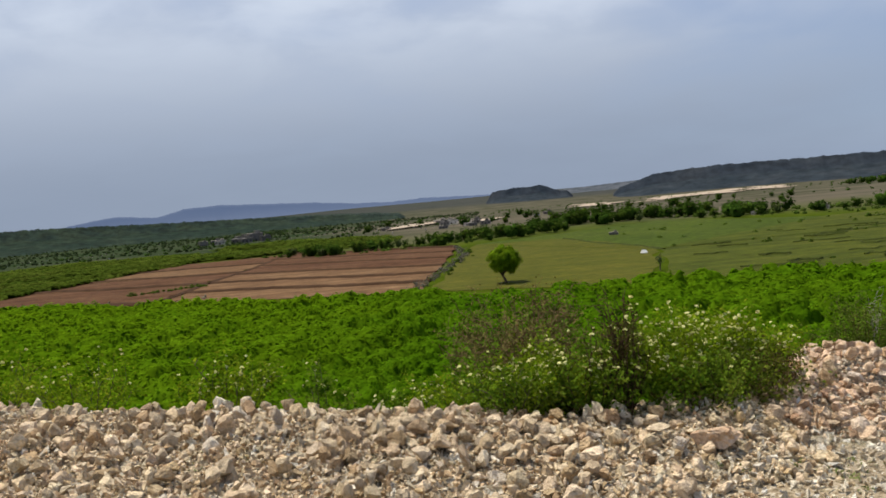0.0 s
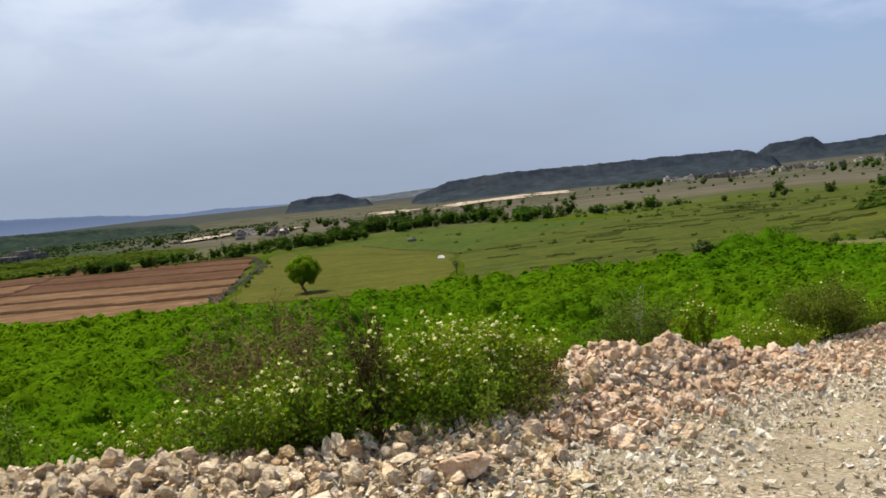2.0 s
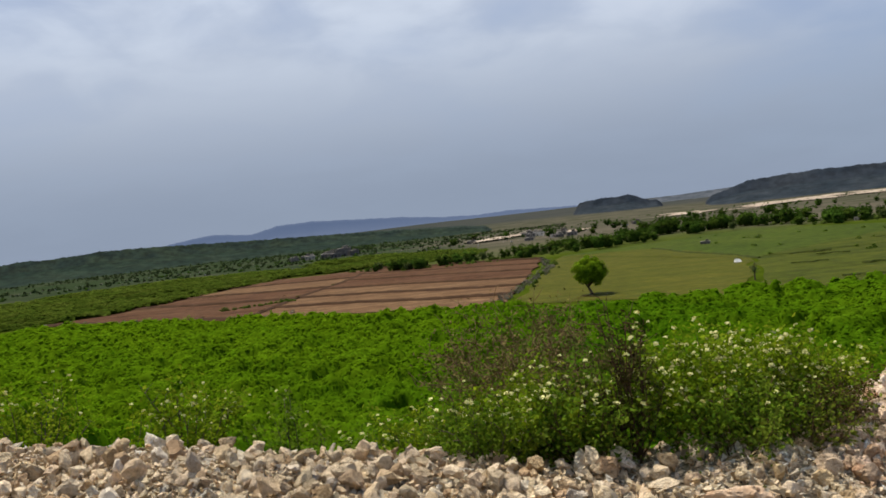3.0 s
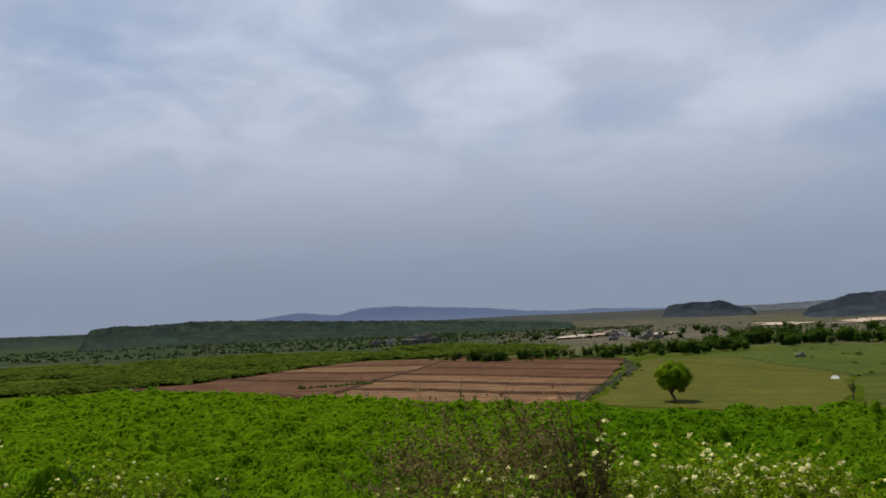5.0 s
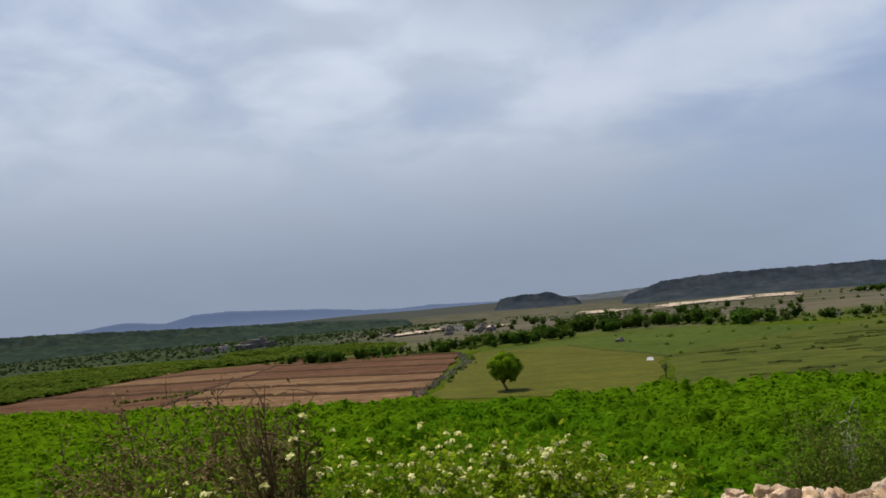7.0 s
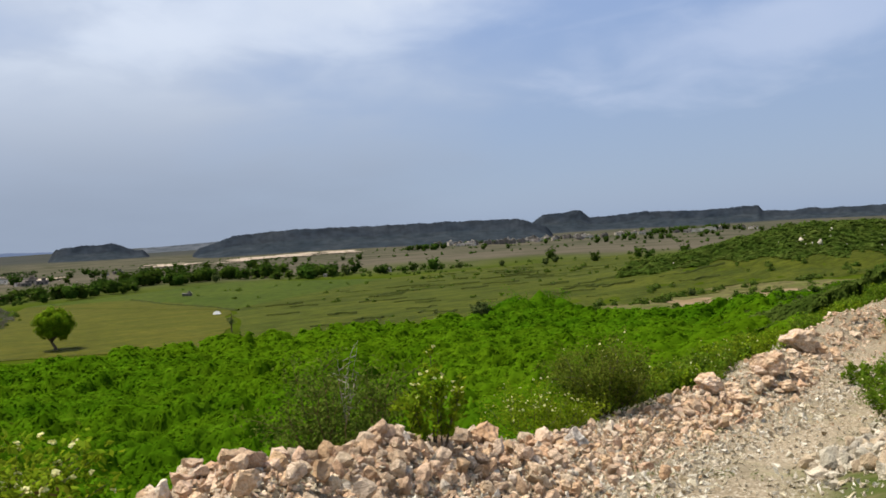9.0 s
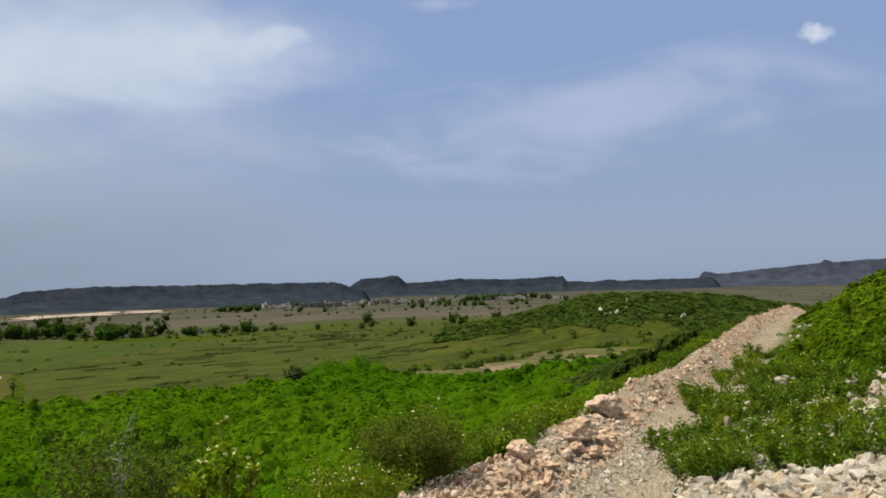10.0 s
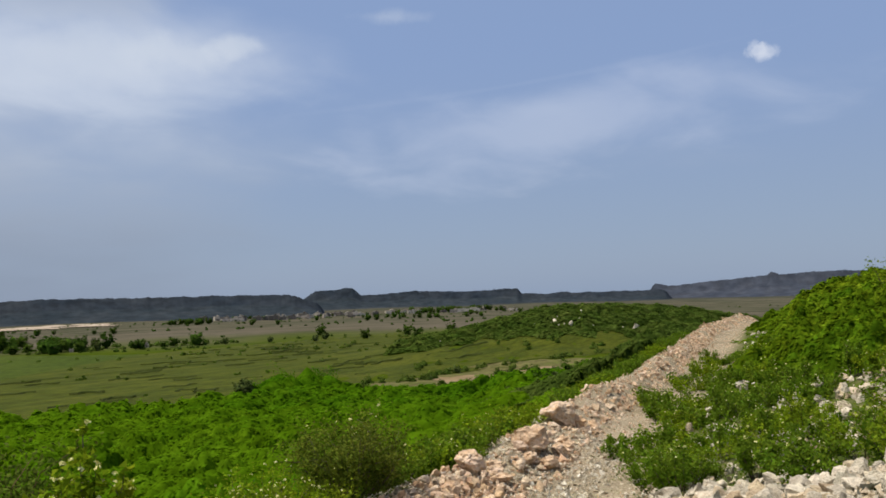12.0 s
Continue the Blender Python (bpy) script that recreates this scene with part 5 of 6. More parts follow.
stone_bank("rubble_bank", "long bank of broken tan limestone along a track", "rubble", -8, 1.9, 3.2, 9.2, 84000, M["stone"], (-0.8, 4.8), 0.020, 0.062)
stone_bank("rubble_heap", "heap of broken pinkish limestone at the track edge", "rubble", 1.9, 10.4, 5.2, 13, 70000, M["stone_heap"], (4.0, 7.8), 0.023, 0.068)


def track_gravel():
    def dens(x, y):
        z, b, v = along(x, y)
        return np.where((v < 0.6) & (v > -4.5), 0.25 + 0.75 * np.exp(-((v + 1.0) / 1.0) ** 2) + 0.3 * (rng.random(len(x)) < 0.2), 0) * (1 - 0.5 * sstep(2, 3.2, -v) * sstep(5, 8, x)) * (1 - 0.8 * np.exp(-((v + 1.95) / 0.3) ** 2) - 0.45 * np.exp(-((v + 0.95) / 0.2) ** 2) * sstep(6, 8, x))
    x, y = spread_stones(140000, -4, 14, 2.2, 13.5, dens)
    rad = np.clip(0.020 * np.exp(rng.normal(0, 0.55, len(x))), 0.009, 0.06)
    pos = np.column_stack([x, y, land(x, y) + rad * 0.3])
    v, f = joined_stones(CHIPS, pos, rad)
    tagged(part("track_gravel", mesh_from("track_gravel", v, f, M["gravel"])), "loose pale gravel and chips on the track", "gravel", kind="stuff")
    x, y = spread_stones(200000, 9, 58, 10, 34, lambda x, y: (lambda v: np.clip(np.exp(-((v + 0.55) / 0.48) ** 2) + 0.2 * ((v < 0) & (v > -2.4)), 0, 1))(along(x, y)[2]))
    rad = np.clip(0.040 * np.exp(rng.normal(0, 0.45, len(x))), 0.02, 0.13)
    rad *= np.where(along(x, y)[2] < -0.9, 0.45, 1)
    pos = np.column_stack([x, y, land(x, y) + rad * 0.25])
    v, f = joined_stones(PEBBLES, pos, rad)
    tagged(part("edge_stones", mesh_from("edge_stones", v, f, M["stones_pink"])), "pinkish broken stones lining the far track", "rubble", kind="stuff")



def track_weeds():
    x, y = spread_stones(9000, -3, 16, 2.4, 15, lambda x, y: ((along(x, y)[2] < -0.4) & (along(x, y)[2] > -3.4)) * np.clip(waves(x, y, 0.55) * 0.55 - 0.15, 0, 0.55))
    k = np.repeat(np.arange(len(x)), 14)
    p = np.column_stack([x[k] + rng.normal(0, 0.035, len(k)), y[k] + rng.normal(0, 0.035, len(k)), land(x, y)[k] + rng.uniform(0.005, 0.035, len(k))])
    v, f = leaves(p, 0.024, 0.45, 0.3, 0.9, True)
    tagged(part("track_weeds", mesh_from("track_weeds", v, f, M["weed"])), "small grey-green weeds between the track's chips", "weeds", kind="stuff")


M["weed"] = material("dusty_weeds", [(0.09, 0.115, 0.03), (0.15, 0.17, 0.06), (0.21, 0.21, 0.10)], 2.5, 0.6, 0, random_by="island", random_amount=0.3, translucent=0.2)
track_gravel()
track_weeds()


def boulder(x, y, size, label, seed, mat, shape=(1, 1, 1), sink=0.25):
    g = np.random.default_rng(seed)
    bm = bmesh.new()
    bmesh.ops.create_icosphere(bm, subdivisions=4, radius=1)
    cuts = [(Vector(unit(1, g)[0]), g.uniform(0.5, 0.8)) for _ in range(9)]
    for vtx in bm.verts:
        c = vtx.co.copy()
        for nrm, d in cuts:
            over = c.dot(nrm) - d
            if over > 0:
                c -= nrm * over * 1.0
        c *= 1 + 0.20 * noise.fractal(c * 2.6 + Vector((seed, 0, 0)), 0.7, 2.3, 6)
        vtx.co = Vector((c.x * shape[0], c.y * shape[1], c.z * shape[2])) * size
    me = bpy.data.meshes.new("boulder")
    bm.to_mesh(me)
    bm.free()
    me.materials.append(mat)
    z = land1(x, y)
    return tagged(part("boulder", me, None, "", pose(x, y, z + size * shape[2] * (1 - sink) * 0.95, 0, 0, seed * 37)), label, "boulder", group="track boulders")


boulder(12.0, 12.22, 0.30, "orange and white angular boulder on the track edge", 3, M["boulder"], (1.0, 0.8, 0.85), 0.35)
boulder(13.95, 13.15, 0.37, "large orange-stained boulder on the track edge", 5, M["boulder"], (1.3, 0.8, 0.62), 0.4)
boulder(10.25, 11.6, 0.2, "small orange-stained boulder half sunk in rubble", 8, M["boulder"], (1.0, 0.9, 0.8))
boulder(6.6, 9.6, 0.16, "pale grey rounded stone at the track edge", 11, M["grey_rock"], (1.2, 0.8, 0.75))
boulder(6.2, 9.5, 0.12, "tan rounded stone at the track edge", 12, M["stone_heap"], (1, 0.9, 0.9))
boulder(5.3, 8.95, 0.14, "pinkish block of limestone on the bank", 13, M["stone_heap"], (1.1, 0.8, 0.8))
boulder(1.25, 4.72, 0.13, "brown weathered stone among pale gravel", 14, M["boulder"], (1.2, 0.8, 0.7))


for k in range(14):
    t = rng.uniform(0, 1)
    boulder(10.3 + 4.2 * t + rng.normal(0, 0.15), 11.45 + 1.75 * t + rng.normal(-0.1, 0.2), rng.uniform(0.08, 0.17), "broken orange-stained stone beside boulders", 20 + k, M["boulder"] if k % 3 else M["stone_heap"], (1.1, 0.8, 0.75))


def pile_density(x, y):
    v, u = along(x, y)[2], x + 0.3 * y
    return sstep(-2.25, -2.75, v) * sstep(-7.6, -6.4, v) * sstep(9.55, 10.3, u + 0.3 * waves(x, y, 0.5)) * sstep(0.35, -0.35, x - 10.75 + 0.5 * (8.65 - y) + 0.25 * waves(x, y, 0.7))


def white_rocks():
    pile = thing("rock_pile", "pile of weathered white limestone on the hillside", "rocks")
    x, y = spread_stones(19000, 6.4, 12.5, 3.2, 9.8, pile_density)
    rad = np.clip(0.040 * np.exp(rng.normal(0, 0.45, len(x))), 0.02, 0.10)
    pos = np.column_stack([x, y, land(x, y) + rad * rng.uniform(-0.1, 0.8, len(x))])
    turns = random_turn(len(x))
    order = np.argsort(-rad)
    meshes = [mesh_from("stone", v, f, M["white_single"]) for v, f in STONES]
    for i in order[:300]:
        part("stone", meshes[i % len(meshes)], pile, "", Matrix([(*(turns[i][r] * rad[i]), pos[i][r]) for r in range(3)] + [(0, 0, 0, 1)]))
    v, f = joined_stones(PEBBLES, pos[order[300:]], rad[order[300:]])
    tagged(part("rubble_fill", mesh_from("rubble_fill", v, f, M["stones_white"]), pile), kind="stuff")
    x, y = spread_stones(13000, 9, 42, 4, 22, lambda x, y: (along(x, y)[2] < -2.4) * np.clip(0.42 * np.exp(-((x - 15.5) / 3.6) ** 2 - ((y - 9.3) / 1.5) ** 2) + 0.7 * np.exp(-((x - 13.6) / 1.6) ** 2 - ((y - 8.2) / 0.8) ** 2) + 0.16 * (x < 26) + 0.03, 0, 1))
    rad = np.clip(0.065 * np.exp(rng.normal(0, 0.45, len(x))), 0.035, 0.13)
    v, f = joined_stones(STONES, np.column_stack([x, y, land(x, y) + rad * 0.45]), rad)
    tagged(part("hillside_rocks", mesh_from("hillside_rocks", v, f, M["stones_white"])), "white limestone rocks showing between hillside shrubs", "rocks", kind="stuff")
    x, y = spread_stones(4200, 140, 300, 110, 190, lambda x, y: np.clip(0.6 * np.exp(-((x - 168) / 9) ** 2 - ((y - 138) / 9) ** 2) + 0.04 + 0.2 * np.exp(-((x - 215) / 25) ** 2 - ((y - 150) / 14) ** 2), 0, 1) * (np.hypot(x - 3, y - 4) > 207) * (knoll(x, y) > 0.3))
    rad = np.clip(0.30 * np.exp(rng.normal(0, 0.45, len(x))), 0.15, 0.7)
    v, f = joined_stones(STONES, np.column_stack([x, y, land(x, y) + rad * 0.6 + 1.0]), rad)
    tagged(part("knoll_rocks", mesh_from("knoll_rocks", v, f, M["stones_white"])), "pale rocks scattered over a bushy knoll", "rocks", kind="stuff")


M["stones_grey"] = material("grey_plain_rock", [(0.62, 0.58, 0.54), (0.95, 0.94, 0.92), (1.15, 1.14, 1.12)], 2, 0.92, 0.5, 6, random_by="island", random_amount=0.2, palette=[(0.30, 0.28, 0.24), (0.16, 0.15, 0.13), (0.40, 0.37, 0.31), (0.22, 0.20, 0.17)])


def plain_rocks():
    x, y = spread_stones(2600, -560, 20, 380, 760, lambda x, y: 0.5 * (np.abs(np.hypot(x, y) - 560 + 60 * waves(x, y, 90)) < 70) + 0.05)
    rad = np.clip(0.42 * np.exp(rng.normal(0, 0.45, len(x))), 0.25, 1.0)
    v, f = joined_stones(PEBBLES, np.column_stack([x, y, land(x, y) + rad * 0.5]), rad)
    tagged(part("plain_rocks", mesh_from("plain_rocks", v, f, M["stones_grey"])), "grey rocks scattered over the wooded plain", "rocks", kind="stuff")


M["white_single"] = material("white_limestone_blocks", [(0.62, 0.58, 0.54), (0.95, 0.94, 0.92), (1.15, 1.14, 1.12)], 2.0, 0.92, 0.7, 8, random_by="object", random_amount=0.14, palette=[(0.62, 0.51, 0.36), (0.44, 0.34, 0.22), (0.68, 0.60, 0.47), (0.54, 0.35, 0.18), (0.62, 0.44, 0.25), (0.40, 0.36, 0.28)])
white_rocks()
plain_rocks()


# ---------------------------------------------------------------- shrubs near the track
def blossom_mesh():
    pts = unit(14) * 0.011
    pts[:, 2] = np.abs(pts[:, 2])
    v, f = leaves(pts, 0.014, 0.8, 0.6)
    return mesh_from("blossom", v, f, M["flower"])


BLOSSOM = blossom_mesh()


def shrub(x, y, radius, height, label, n_leaf, leaf=0.035, stems=16, flowers=0, twigs=0, foliage=None, wood=None, spread=1.0, lean=(0, 0), leaf_from=0.35, name="shrub", bare=0, bare_len=0.5, bare_mat=None):
    """A shrub of many stems from one foot; leaves sit along the stems' upper parts, blossoms at their ends."""
    base = thing(name, label, "shrub", pose(x, y, land1(x, y) - 0.03))
    pieces, spots, tips, pale = [], [], [], []
    for k in range(stems):
        a = 2 * math.pi * (k + rng.uniform(0, 1)) / stems
        out = math.sqrt(rng.uniform(0.02, 1)) * radius * spread
        end = Vector((math.cos(a) * out + lean[0], math.sin(a) * out + lean[1], height * rng.uniform(0.72, 1.05) * (1 - 0.35 * (out / (radius * spread)) ** 2)))
        st = Vector((math.cos(a) * radius * 0.12, math.sin(a) * radius * 0.12, 0))
        mid = st.lerp(end, 0.5) + Vector((math.cos(a), math.sin(a), -0.3)) * radius * 0.12
        curve = [st.lerp(mid, t).lerp(mid.lerp(end, t), t) + Vector(unit(1)[0]) * 0.012 for t in np.linspace(0, 1, 6)]
        r0 = (0.006 + 0.004 * rng.random()) * (0.6 + 0.5 * height)
        pieces.append(tube([tuple(p) for p in curve], [r0 * (1 - 0.75 * i / 5) for i in range(6)], 4))
        d = (curve[-1] - curve[-2]).normalized()
        for j in range(5 if stems > 9 else 3):
            s = curve[2 + j % 4]
            pts, rad = branch(s, d + Vector(unit(1)[0]) * 0.9, radius * rng.uniform(0.25, 0.5), r0 * 0.45, 3, 0.3)
            pieces.append(tube(pts, rad, 3))
            spots += [Vector(p) for p in pts[1:]]
            tips.append(Vector(pts[-1]))
        spots += curve[2:] * 2
        tips += [curve[-1]] * 2
    for k in range(bare):
        a = rng.uniform(0, 6.28)
        fan = 0.22 if bare_mat else 0.45
        pts, rad = branch((0, 0, height * 0.5), (math.cos(a) * fan + lean[0], math.sin(a) * fan, 1.2), height * bare_len * rng.uniform(0.7, 1.2), 0.0045 if bare_mat else 0.007, 6, 0.12)
        (pale if bare_mat else pieces).append(tube(pts, rad, 4))
        if n_leaf and not bare_mat:
            spots += [Vector(q) for q in pts[1:-1]]
        for j in range(5):
            p2, r2 = branch(pts[2 + j % 4], Vector(unit(1)[0]) + Vector((0, 0, 0.6)), height * 0.16, 0.003, 3, 0.3)
            (pale if bare_mat else pieces).append(tube(p2, [q * 1.5 for q in r2], 3))
    v, f = join(pieces)
    part("woody_frame", mesh_from("woody_frame", v, f, wood or M["bark"], True), base)
    if pale:
        part("dead_twig", mesh_from("dead_twig", *join(pale), bare_mat, True), base, "bleached bare twigs")
    bearer = base
    if n_leaf:
        sp = np.array([tuple(p) for p in spots])
        p = sp[rng.integers(0, len(sp), n_leaf)] + rng.normal(0, radius * 0.10, (n_leaf, 3))
        p = p[p[:, 2] > height * leaf_from * rng.random(len(p))]
        v, f = leaves(p, leaf, 0.55, 0.2, 0.9, stems < 12)
        bearer = part("foliage", mesh_from("foliage", v, f, foliage or M["leaf"]), base)
    top = sorted(tips, key=lambda p: -p.z * rng.uniform(0.75, 1.1))
    for k in range(flowers):
        p = top[k % max(1, int(len(top) * 0.7))] + Vector(unit(1)[0]) * 0.05
        s = rng.uniform(0.7, 1.25)
        part("blossom", BLOSSOM, bearer, "", Matrix.LocRotScale(p, Euler((rng.uniform(-0.5, 0.5), rng.uniform(-0.5, 0.5), rng.uniform(0, 6))), (s, s, s)))
    return base


M["dry_twig"] = material("reddish_brown_twigs", [(0.09, 0.058, 0.028), (0.15, 0.10, 0.05)], 8, 0.9, 0)
M["leaf_light"] = material("light_shrub_leaves", [(0.100, 0.168, 0.006), (0.170, 0.242, 0.010), (0.250, 0.310, 0.022)], 2.5, 0.5, 0, second=(1.5, (0.10, 0.11, 0.02), 0.3), random_by="island", random_amount=0.4, translucent=0.42)
M["leaf_grey"] = material("grey_green_small_leaves", [(0.050, 0.085, 0.010), (0.082, 0.118, 0.016), (0.118, 0.145, 0.026)], 2.5, 0.6, 0, random_by="island", random_amount=0.3, translucent=0.25)
M["leaf_brown"] = material("dull_olive_leaves", [(0.055, 0.085, 0.010), (0.105, 0.138, 0.014), (0.17, 0.185, 0.03)], 2.5, 0.5, 0, random_by="island", random_amount=0.45, translucent=0.3)
M["leaf_red"] = material("reddish_thorn_leaves", [(0.055, 0.042, 0.014), (0.085, 0.060, 0.018), (0.078, 0.088, 0.020)], 3, 0.6, 0, random_by="island", random_amount=0.4, translucent=0.2)


def dry_bush(x, y, radius, height, label, stems, mat):
    """A leafless bush: stems fan out from one foot and fork twice into a haze of fine twigs."""
    base = thing("dry_bush", label, "shrub", pose(x, y, land1(x, y) - 0.03))
    wood, fine = [], []
    for k in range(stems):
        a = 2.4 * k
        out = math.sqrt((k + 0.5) / stems)
        pts, rad = branch((0.05 * math.cos(a), 0.05 * math.sin(a), 0), (math.cos(a) * out * radius * 1.15, math.sin(a) * out * radius * 1.15, height * 0.8), height * rng.uniform(0.7, 0.95), 0.0055, 6, 0.14)
        wood.append(tube(pts, rad, 4))
        for j in range(9):
            p2, r2 = branch(pts[1 + j % 6], Vector((math.cos(a), math.sin(a), 1.0)) + Vector(unit(1)[0]) * 1.1, height * rng.uniform(0.16, 0.34), 0.0036, 4, 0.25)
            fine.append(tube(p2, r2, 3))
            for i in range(4):
                p3, r3 = branch(p2[1 + i % 4], Vector((0, 0, 0.7)) + Vector(unit(1)[0]), height * rng.uniform(0.07, 0.15), 0.0026, 2, 0.25)
                fine.append(tube(p3, [0.0026, 0.0022, 0.0015], 3))
    part("woody_frame", mesh_from("woody_frame", *join(wood), mat, True), base)
    part("twig_haze", mesh_from("twig_haze", *join(fine), mat, True), base, "fine brown leafless twigs")
    tips = np.concatenate([q[0][::3] for q in fine])
    tips = tips[tips[:, 2] > height * 0.42]
    v, f = leaves(tips[rng.integers(0, len(tips), 11000)] + rng.normal(0, 0.03, (11000, 3)), 0.022, 0.4, 0.1, 0.9, True)
    part("dry_leaves", mesh_from("dry_leaves", v, f, M["brown_leaf"]), base, "shrivelled brown leaves")
    return base


M["brown_twig"] = material("dry_brown_twigs", [(0.11, 0.070, 0.034), (0.17, 0.112, 0.055)], 8, 0.9, 0)
M["brown_leaf"] = material("shrivelled_brown_leaves", [(0.10, 0.074, 0.024), (0.145, 0.108, 0.036), (0.11, 0.10, 0.03)], 3, 0.9, 0, random_by="island", random_amount=0.35)
M["leaf_thorn"] = material("dark_thorn_leaves", [(0.040, 0.034, 0.010), (0.062, 0.062, 0.015), (0.075, 0.100, 0.018)], 3, 0.6, 0, random_by="island", random_amount=0.4, translucent=0.2)
M["thorn_wood"] = material("dark_thorn_wood", [(0.045, 0.028, 0.016), (0.10, 0.062, 0.032)], 8, 0.9, 0)
# the flowering clump before the valley
shrub(0.88, 5.46, 0.22, 0.84, "dark thorny shrub with reddish-brown twigs and few leaves", 1700, 0.026, 20, 10, 0, M["leaf_thorn"], M["thorn_wood"], 0.9, leaf_from=0.1, bare=9, bare_len=0.56)
shrub(0.64, 5.42, 0.36, 0.56, "leafy thorn shrub with cream-white blossoms", 2800, 0.030, 18, 40, 0, M["leaf"], M["thorn_wood"], 1.0, leaf_from=0.15, bare=2, bare_len=0.6)
shrub(1.22, 5.75, 0.38, 0.60, "leafy shrub with many cream-white blossoms", 6000, 0.031, 18, 130, 0, M["leaf_light"], None, leaf_from=0.12)
shrub(1.62, 6.2, 0.46, 0.60, "leafy shrub covered with cream-white blossoms", 10000, 0.032, 24, 260, 0, M["leaf_light"], None, leaf_from=0.12)
shrub(2.05, 6.55, 0.40, 0.42, "low leafy shrub with cream-white blossoms behind rubble", 5200, 0.032, 16, 90, 0, M["leaf_light"], None, leaf_from=0.12)
shrub(1.42, 5.45, 0.40, 0.40, "low green shrub growing out of pale stones", 3000, 0.030, 16, 16, 0, M["leaf"], M["thorn_wood"], leaf_from=0.1)
shrub(1.80, 5.8, 0.42, 0.42, "sparse reddish low shrub beside rubble", 2200, 0.028, 16, 10, 0, M["leaf_brown"], M["dry_twig"], leaf_from=0.1)
shrub(2.12, 6.15, 0.34, 0.40, "reddish dry low shrub beside rubble", 1400, 0.026, 14, 4, 0, M["leaf_red"], M["dry_twig"], leaf_from=0.1)
shrub(0.40, 5.64, 0.40, 0.46, "leafy shrub with cream-white blossoms on its top", 7500, 0.032, 20, 150, 0, M["leaf_light"], leaf_from=0.12)
shrub(0.12, 5.46, 0.36, 0.34, "low leafy green shrub behind pale stones", 2600, 0.030, 16, 20, 0, M["leaf"], leaf_from=0.1)
shrub(-0.22, 5.85, 0.42, 0.44, "low green shrub with a few pale blossoms", 3000, 0.031, 16, 50, 0, M["leaf_light"], leaf_from=0.1)
shrub(-0.62, 6.0, 0.36, 0.34, "low green shrub with a few pale blossoms", 2000, 0.031, 12, 26, 0, M["leaf"], leaf_from=0.1)
dry_bush(0.26, 6.32, 0.34, 1.18, "brown leafless twiggy bush behind a flowering clump", 44, M["brown_twig"])
# low shrubs behind the left bank
shrub(-2.15, 6.3, 0.45, 0.62, "low leafy shrub with pale blossoms behind the bank", 2600, 0.04, 14, 44, 0, M["leaf_light"], bare=2, bare_len=0.7)
shrub(-3.45, 6.45, 0.5, 0.62, "low leafy shrub with pale blossoms behind the bank", 2200, 0.034, 14, 26, 0, M["leaf_light"])
shrub(-1.45, 6.45, 0.4, 0.6, "small leafy shrub with a few blossoms", 1300, 0.034, 10, 12, 0, M["leaf"])
shrub(-4.4, 6.8, 0.55, 0.72, "low leafy shrub with pale blossoms behind the bank", 2200, 0.036, 14, 20, 0, M["leaf_light"])
# past the heap
shrub(4.25, 9.05, 0.58, 0.82, "grey-green wispy shrub with bare bleached twigs", 7500, 0.032, 26, 0, 0, M["leaf_grey"], M["dry_twig"], bare=5, bare_len=0.72, bare_mat=M["dead_wood"], leaf_from=0.05)
shrub(4.72, 8.55, 0.26, 0.7, "slender leafy shrub with cream blossoms by the rubble", 1100, 0.042, 8, 26, 0, M["leaf_light"], leaf_from=0.15)
shrub(8.6, 11.75, 0.64, 0.85, "dense round dark green shrub at the track edge", 17000, 0.034, 34, 14, 0, M["leaf_brown"], leaf_from=0.05)
shrub(7.35, 11.45, 0.62, 0.55, "low pale-flowered shrub along the track edge", 3600, 0.036, 16, 46, 0, M["leaf_light"])
shrub(7.85, 11.55, 0.5, 0.5, "low pale-flowered shrub along the track edge", 3000, 0.036, 14, 30, 0, M["leaf_light"])
for k in range(84):
    x = 9.6 + 30 * rng.random() ** 1.4
    y = np.interp(x, EDGE[:, 0], EDGE[:, 1]) + rng.uniform(0.15, 1.5)
    shrub(x, y, rng.uniform(0.35, 0.65), rng.uniform(0.30, 0.6), "low green shrub below the track edge", 1200, 0.05, 9, 6 if x < 14 else 0, 0, M["leaf_light"] if rng.random() < 0.4 else M["leaf"])


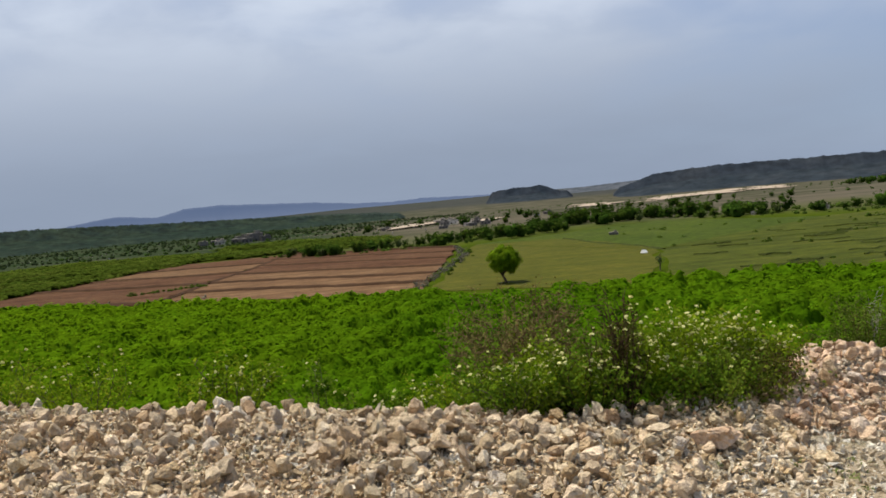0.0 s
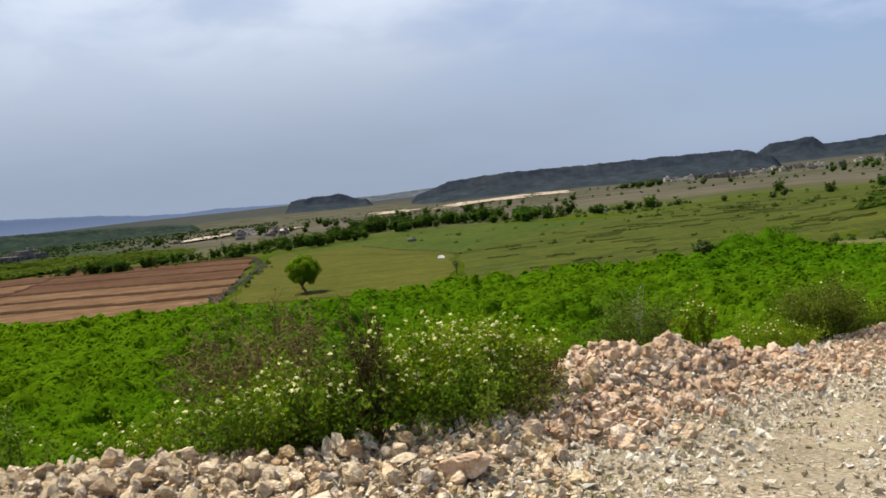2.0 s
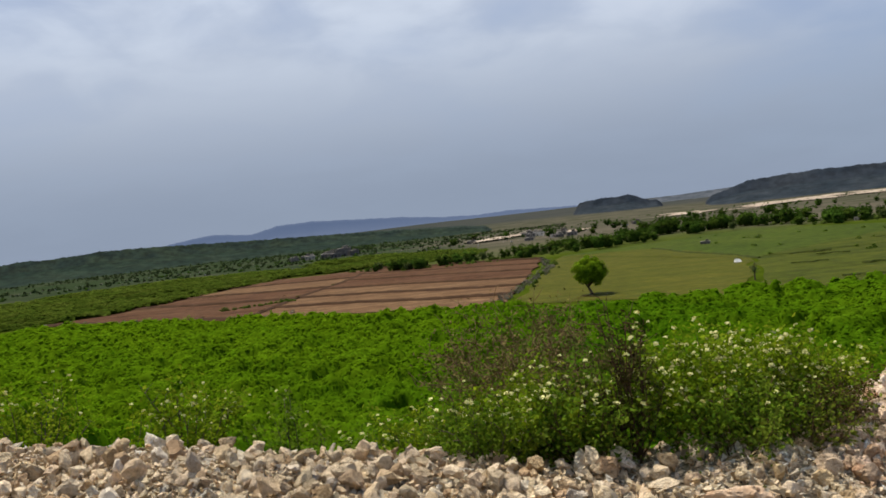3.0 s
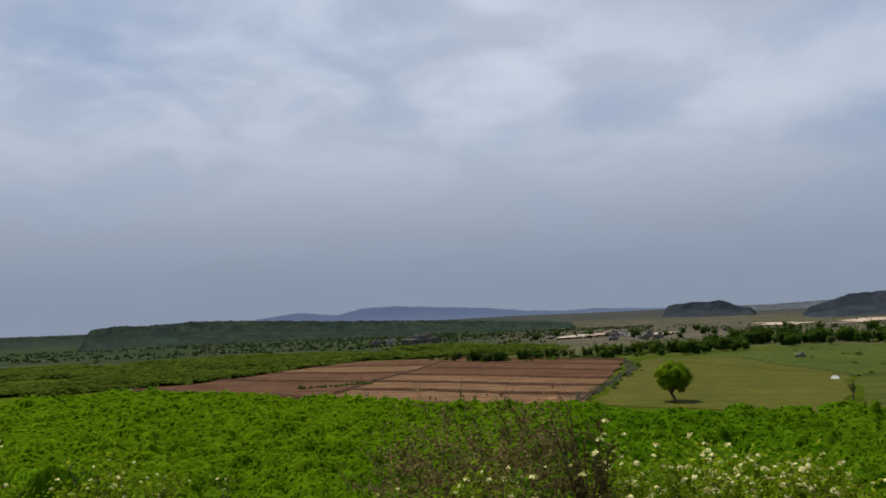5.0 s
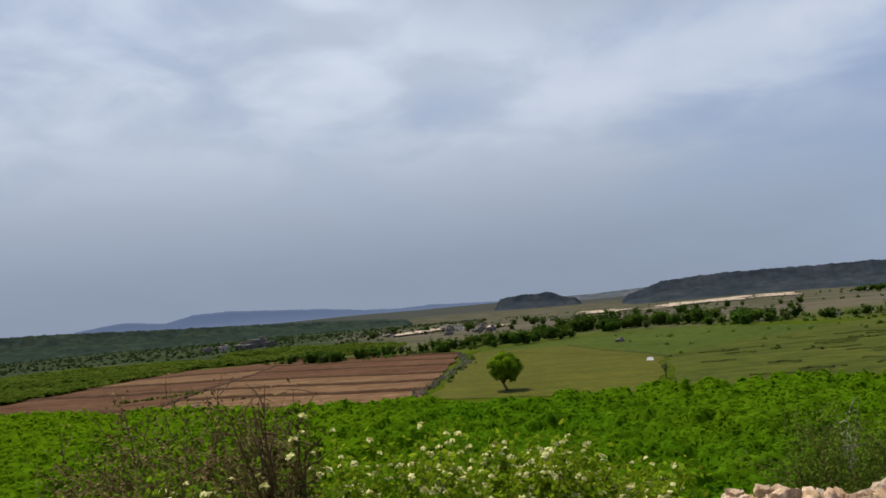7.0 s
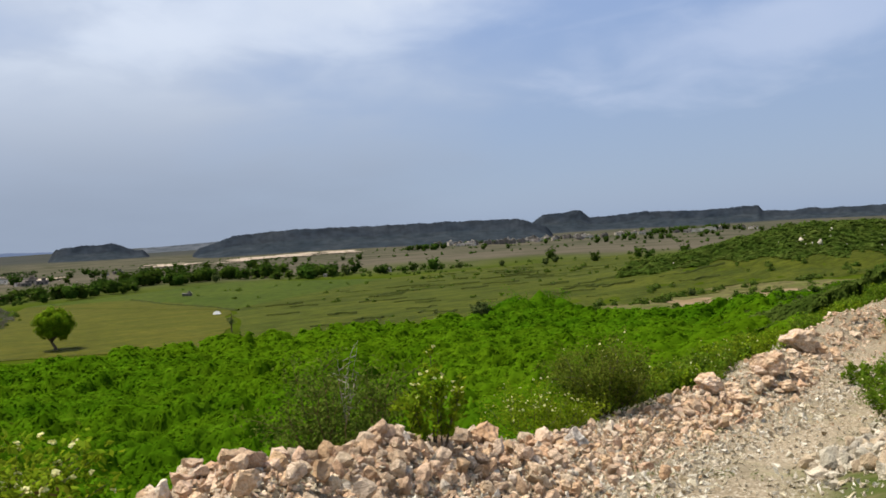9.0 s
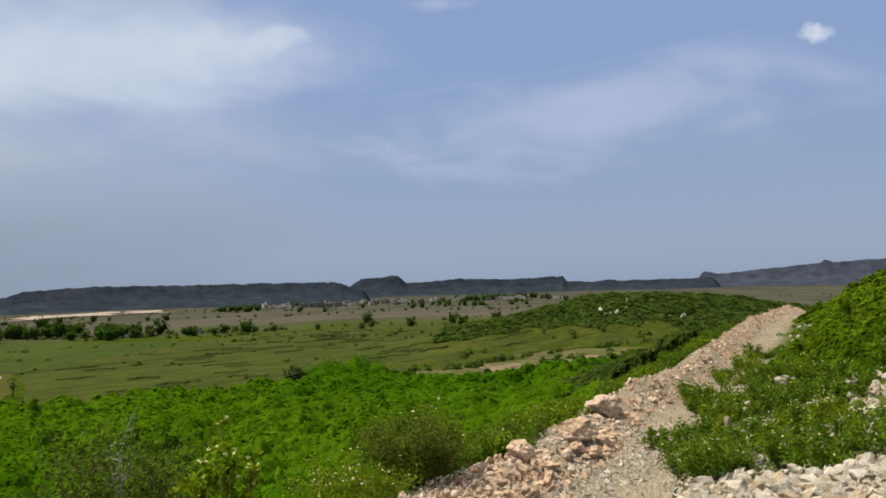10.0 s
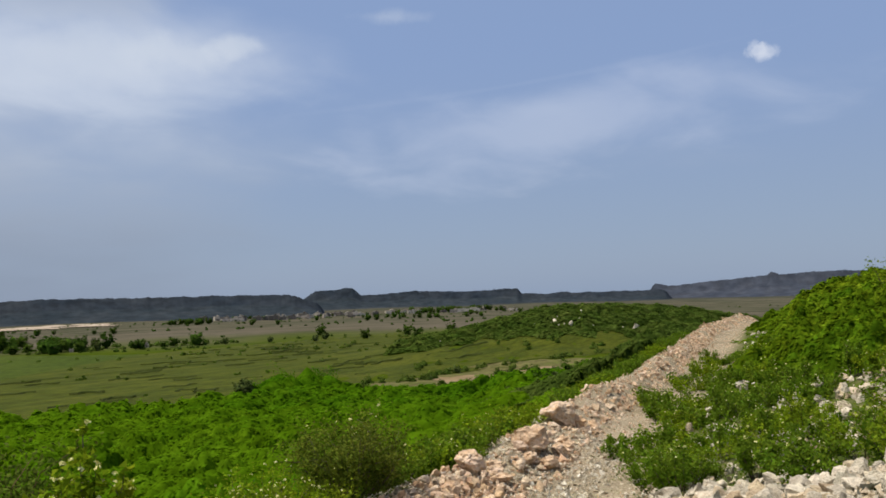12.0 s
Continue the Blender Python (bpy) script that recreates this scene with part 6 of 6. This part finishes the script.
def hillside_shrubs():
    def ok(x, y):
        v = along(x, y)[2]
        return (v < np.where(x > 12.0, -1.65, np.where(x > 10.6 - 0.5 * (8.65 - y), -2.0, -9.0)) - 0.35 * waves(x, y, 0.8)) & (v > -30) & (np.degrees(np.arctan2(x - 3, y - 4)) < 100) & (x > 7) & (pile_density(x, y) < 0.4)
    x, y = scatter(9000, 7.5, 30, -4, 20, ok)
    x, y = thin(x, y, 0.45)
    r = np.hypot(x - 3, y - 4)
    edge_band = (r < 16) | ((along(x, y)[2] > -4.2) & (r < 27) & (rng.random(len(x)) < 0.6))
    for a, b in zip(x[edge_band], y[edge_band]):
        far = math.hypot(a - 3, b - 4) > 12
        if math.exp(-((a - 13.6) / 1.2) ** 2 - ((b - 8.2) / 0.5) ** 2) > rng.random() or rng.random() < (0.30 if a > 12.0 and 7.6 < b < 11.2 and a < 19 else 0.12):
            continue
        bright = rng.random() < 0.35
        shrub(a, b, rng.uniform(0.28, 0.48), rng.uniform(0.25, 0.6), "light green leafy hillside shrub between white rocks" if bright else "green leafy hillside shrub between white rocks",
              760 if far else 1700, 0.052 if far else 0.034, 6, 4 if far else 8, 0, M["leaf_light"] if bright else M["leaf"], leaf_from=0.1)


def hill_cover(x, y):
    v = along(x, y)[2]
    r = np.hypot(x - 3, y - 4)
    return sstep(-1.8, -7.5, v + 0.6 * waves(x, y, 0.7) + 0.35 * waves(x, y, 1.7)) * sstep(14.0, 17.5, r + 0.5 * waves(x, y, 1.3)) * sstep(-60, -40, v) * (1 - 0.97 * np.exp(-((x - 17.2) / 2.2) ** 2 - ((y - 9.2) / 0.7) ** 2))


M["hill_leaf"] = material("hillside_leaves", [(0.056, 0.122, 0.005), (0.118, 0.205, 0.008), (0.190, 0.270, 0.014)], 0.9, 0.6, 0, second=(0.15, (0.17, 0.215, 0.008), 0.5), random_by="island", random_amount=0.3, translucent=0.5, mottle=(1.5, 0.55, 1.25))
hillside_shrubs()
for x, y, r, h in ((26.5, 11.6, 0.9, 1.9), (28.5, 12.4, 0.8, 2.1), (30.5, 12.6, 1.0, 1.8), (24.5, 10.4, 0.9, 1.8), (27.5, 10.6, 1.0, 2.2)):
    shrub(x, y, r, h, "tall wispy light green bush on the hill crest", 1500, 0.085, 12, 0, 0, M["leaf_light"], leaf_from=0.1)
canopy("hillside_bushes", "bright green bushes covering the hillside above the track", hill_cover, 14, 75, 1.2, 1.2, M["hill_leaf"], 140000, 0.06, 48.0, 84.0, 0.2, 1.008, 0.15, "bushes")
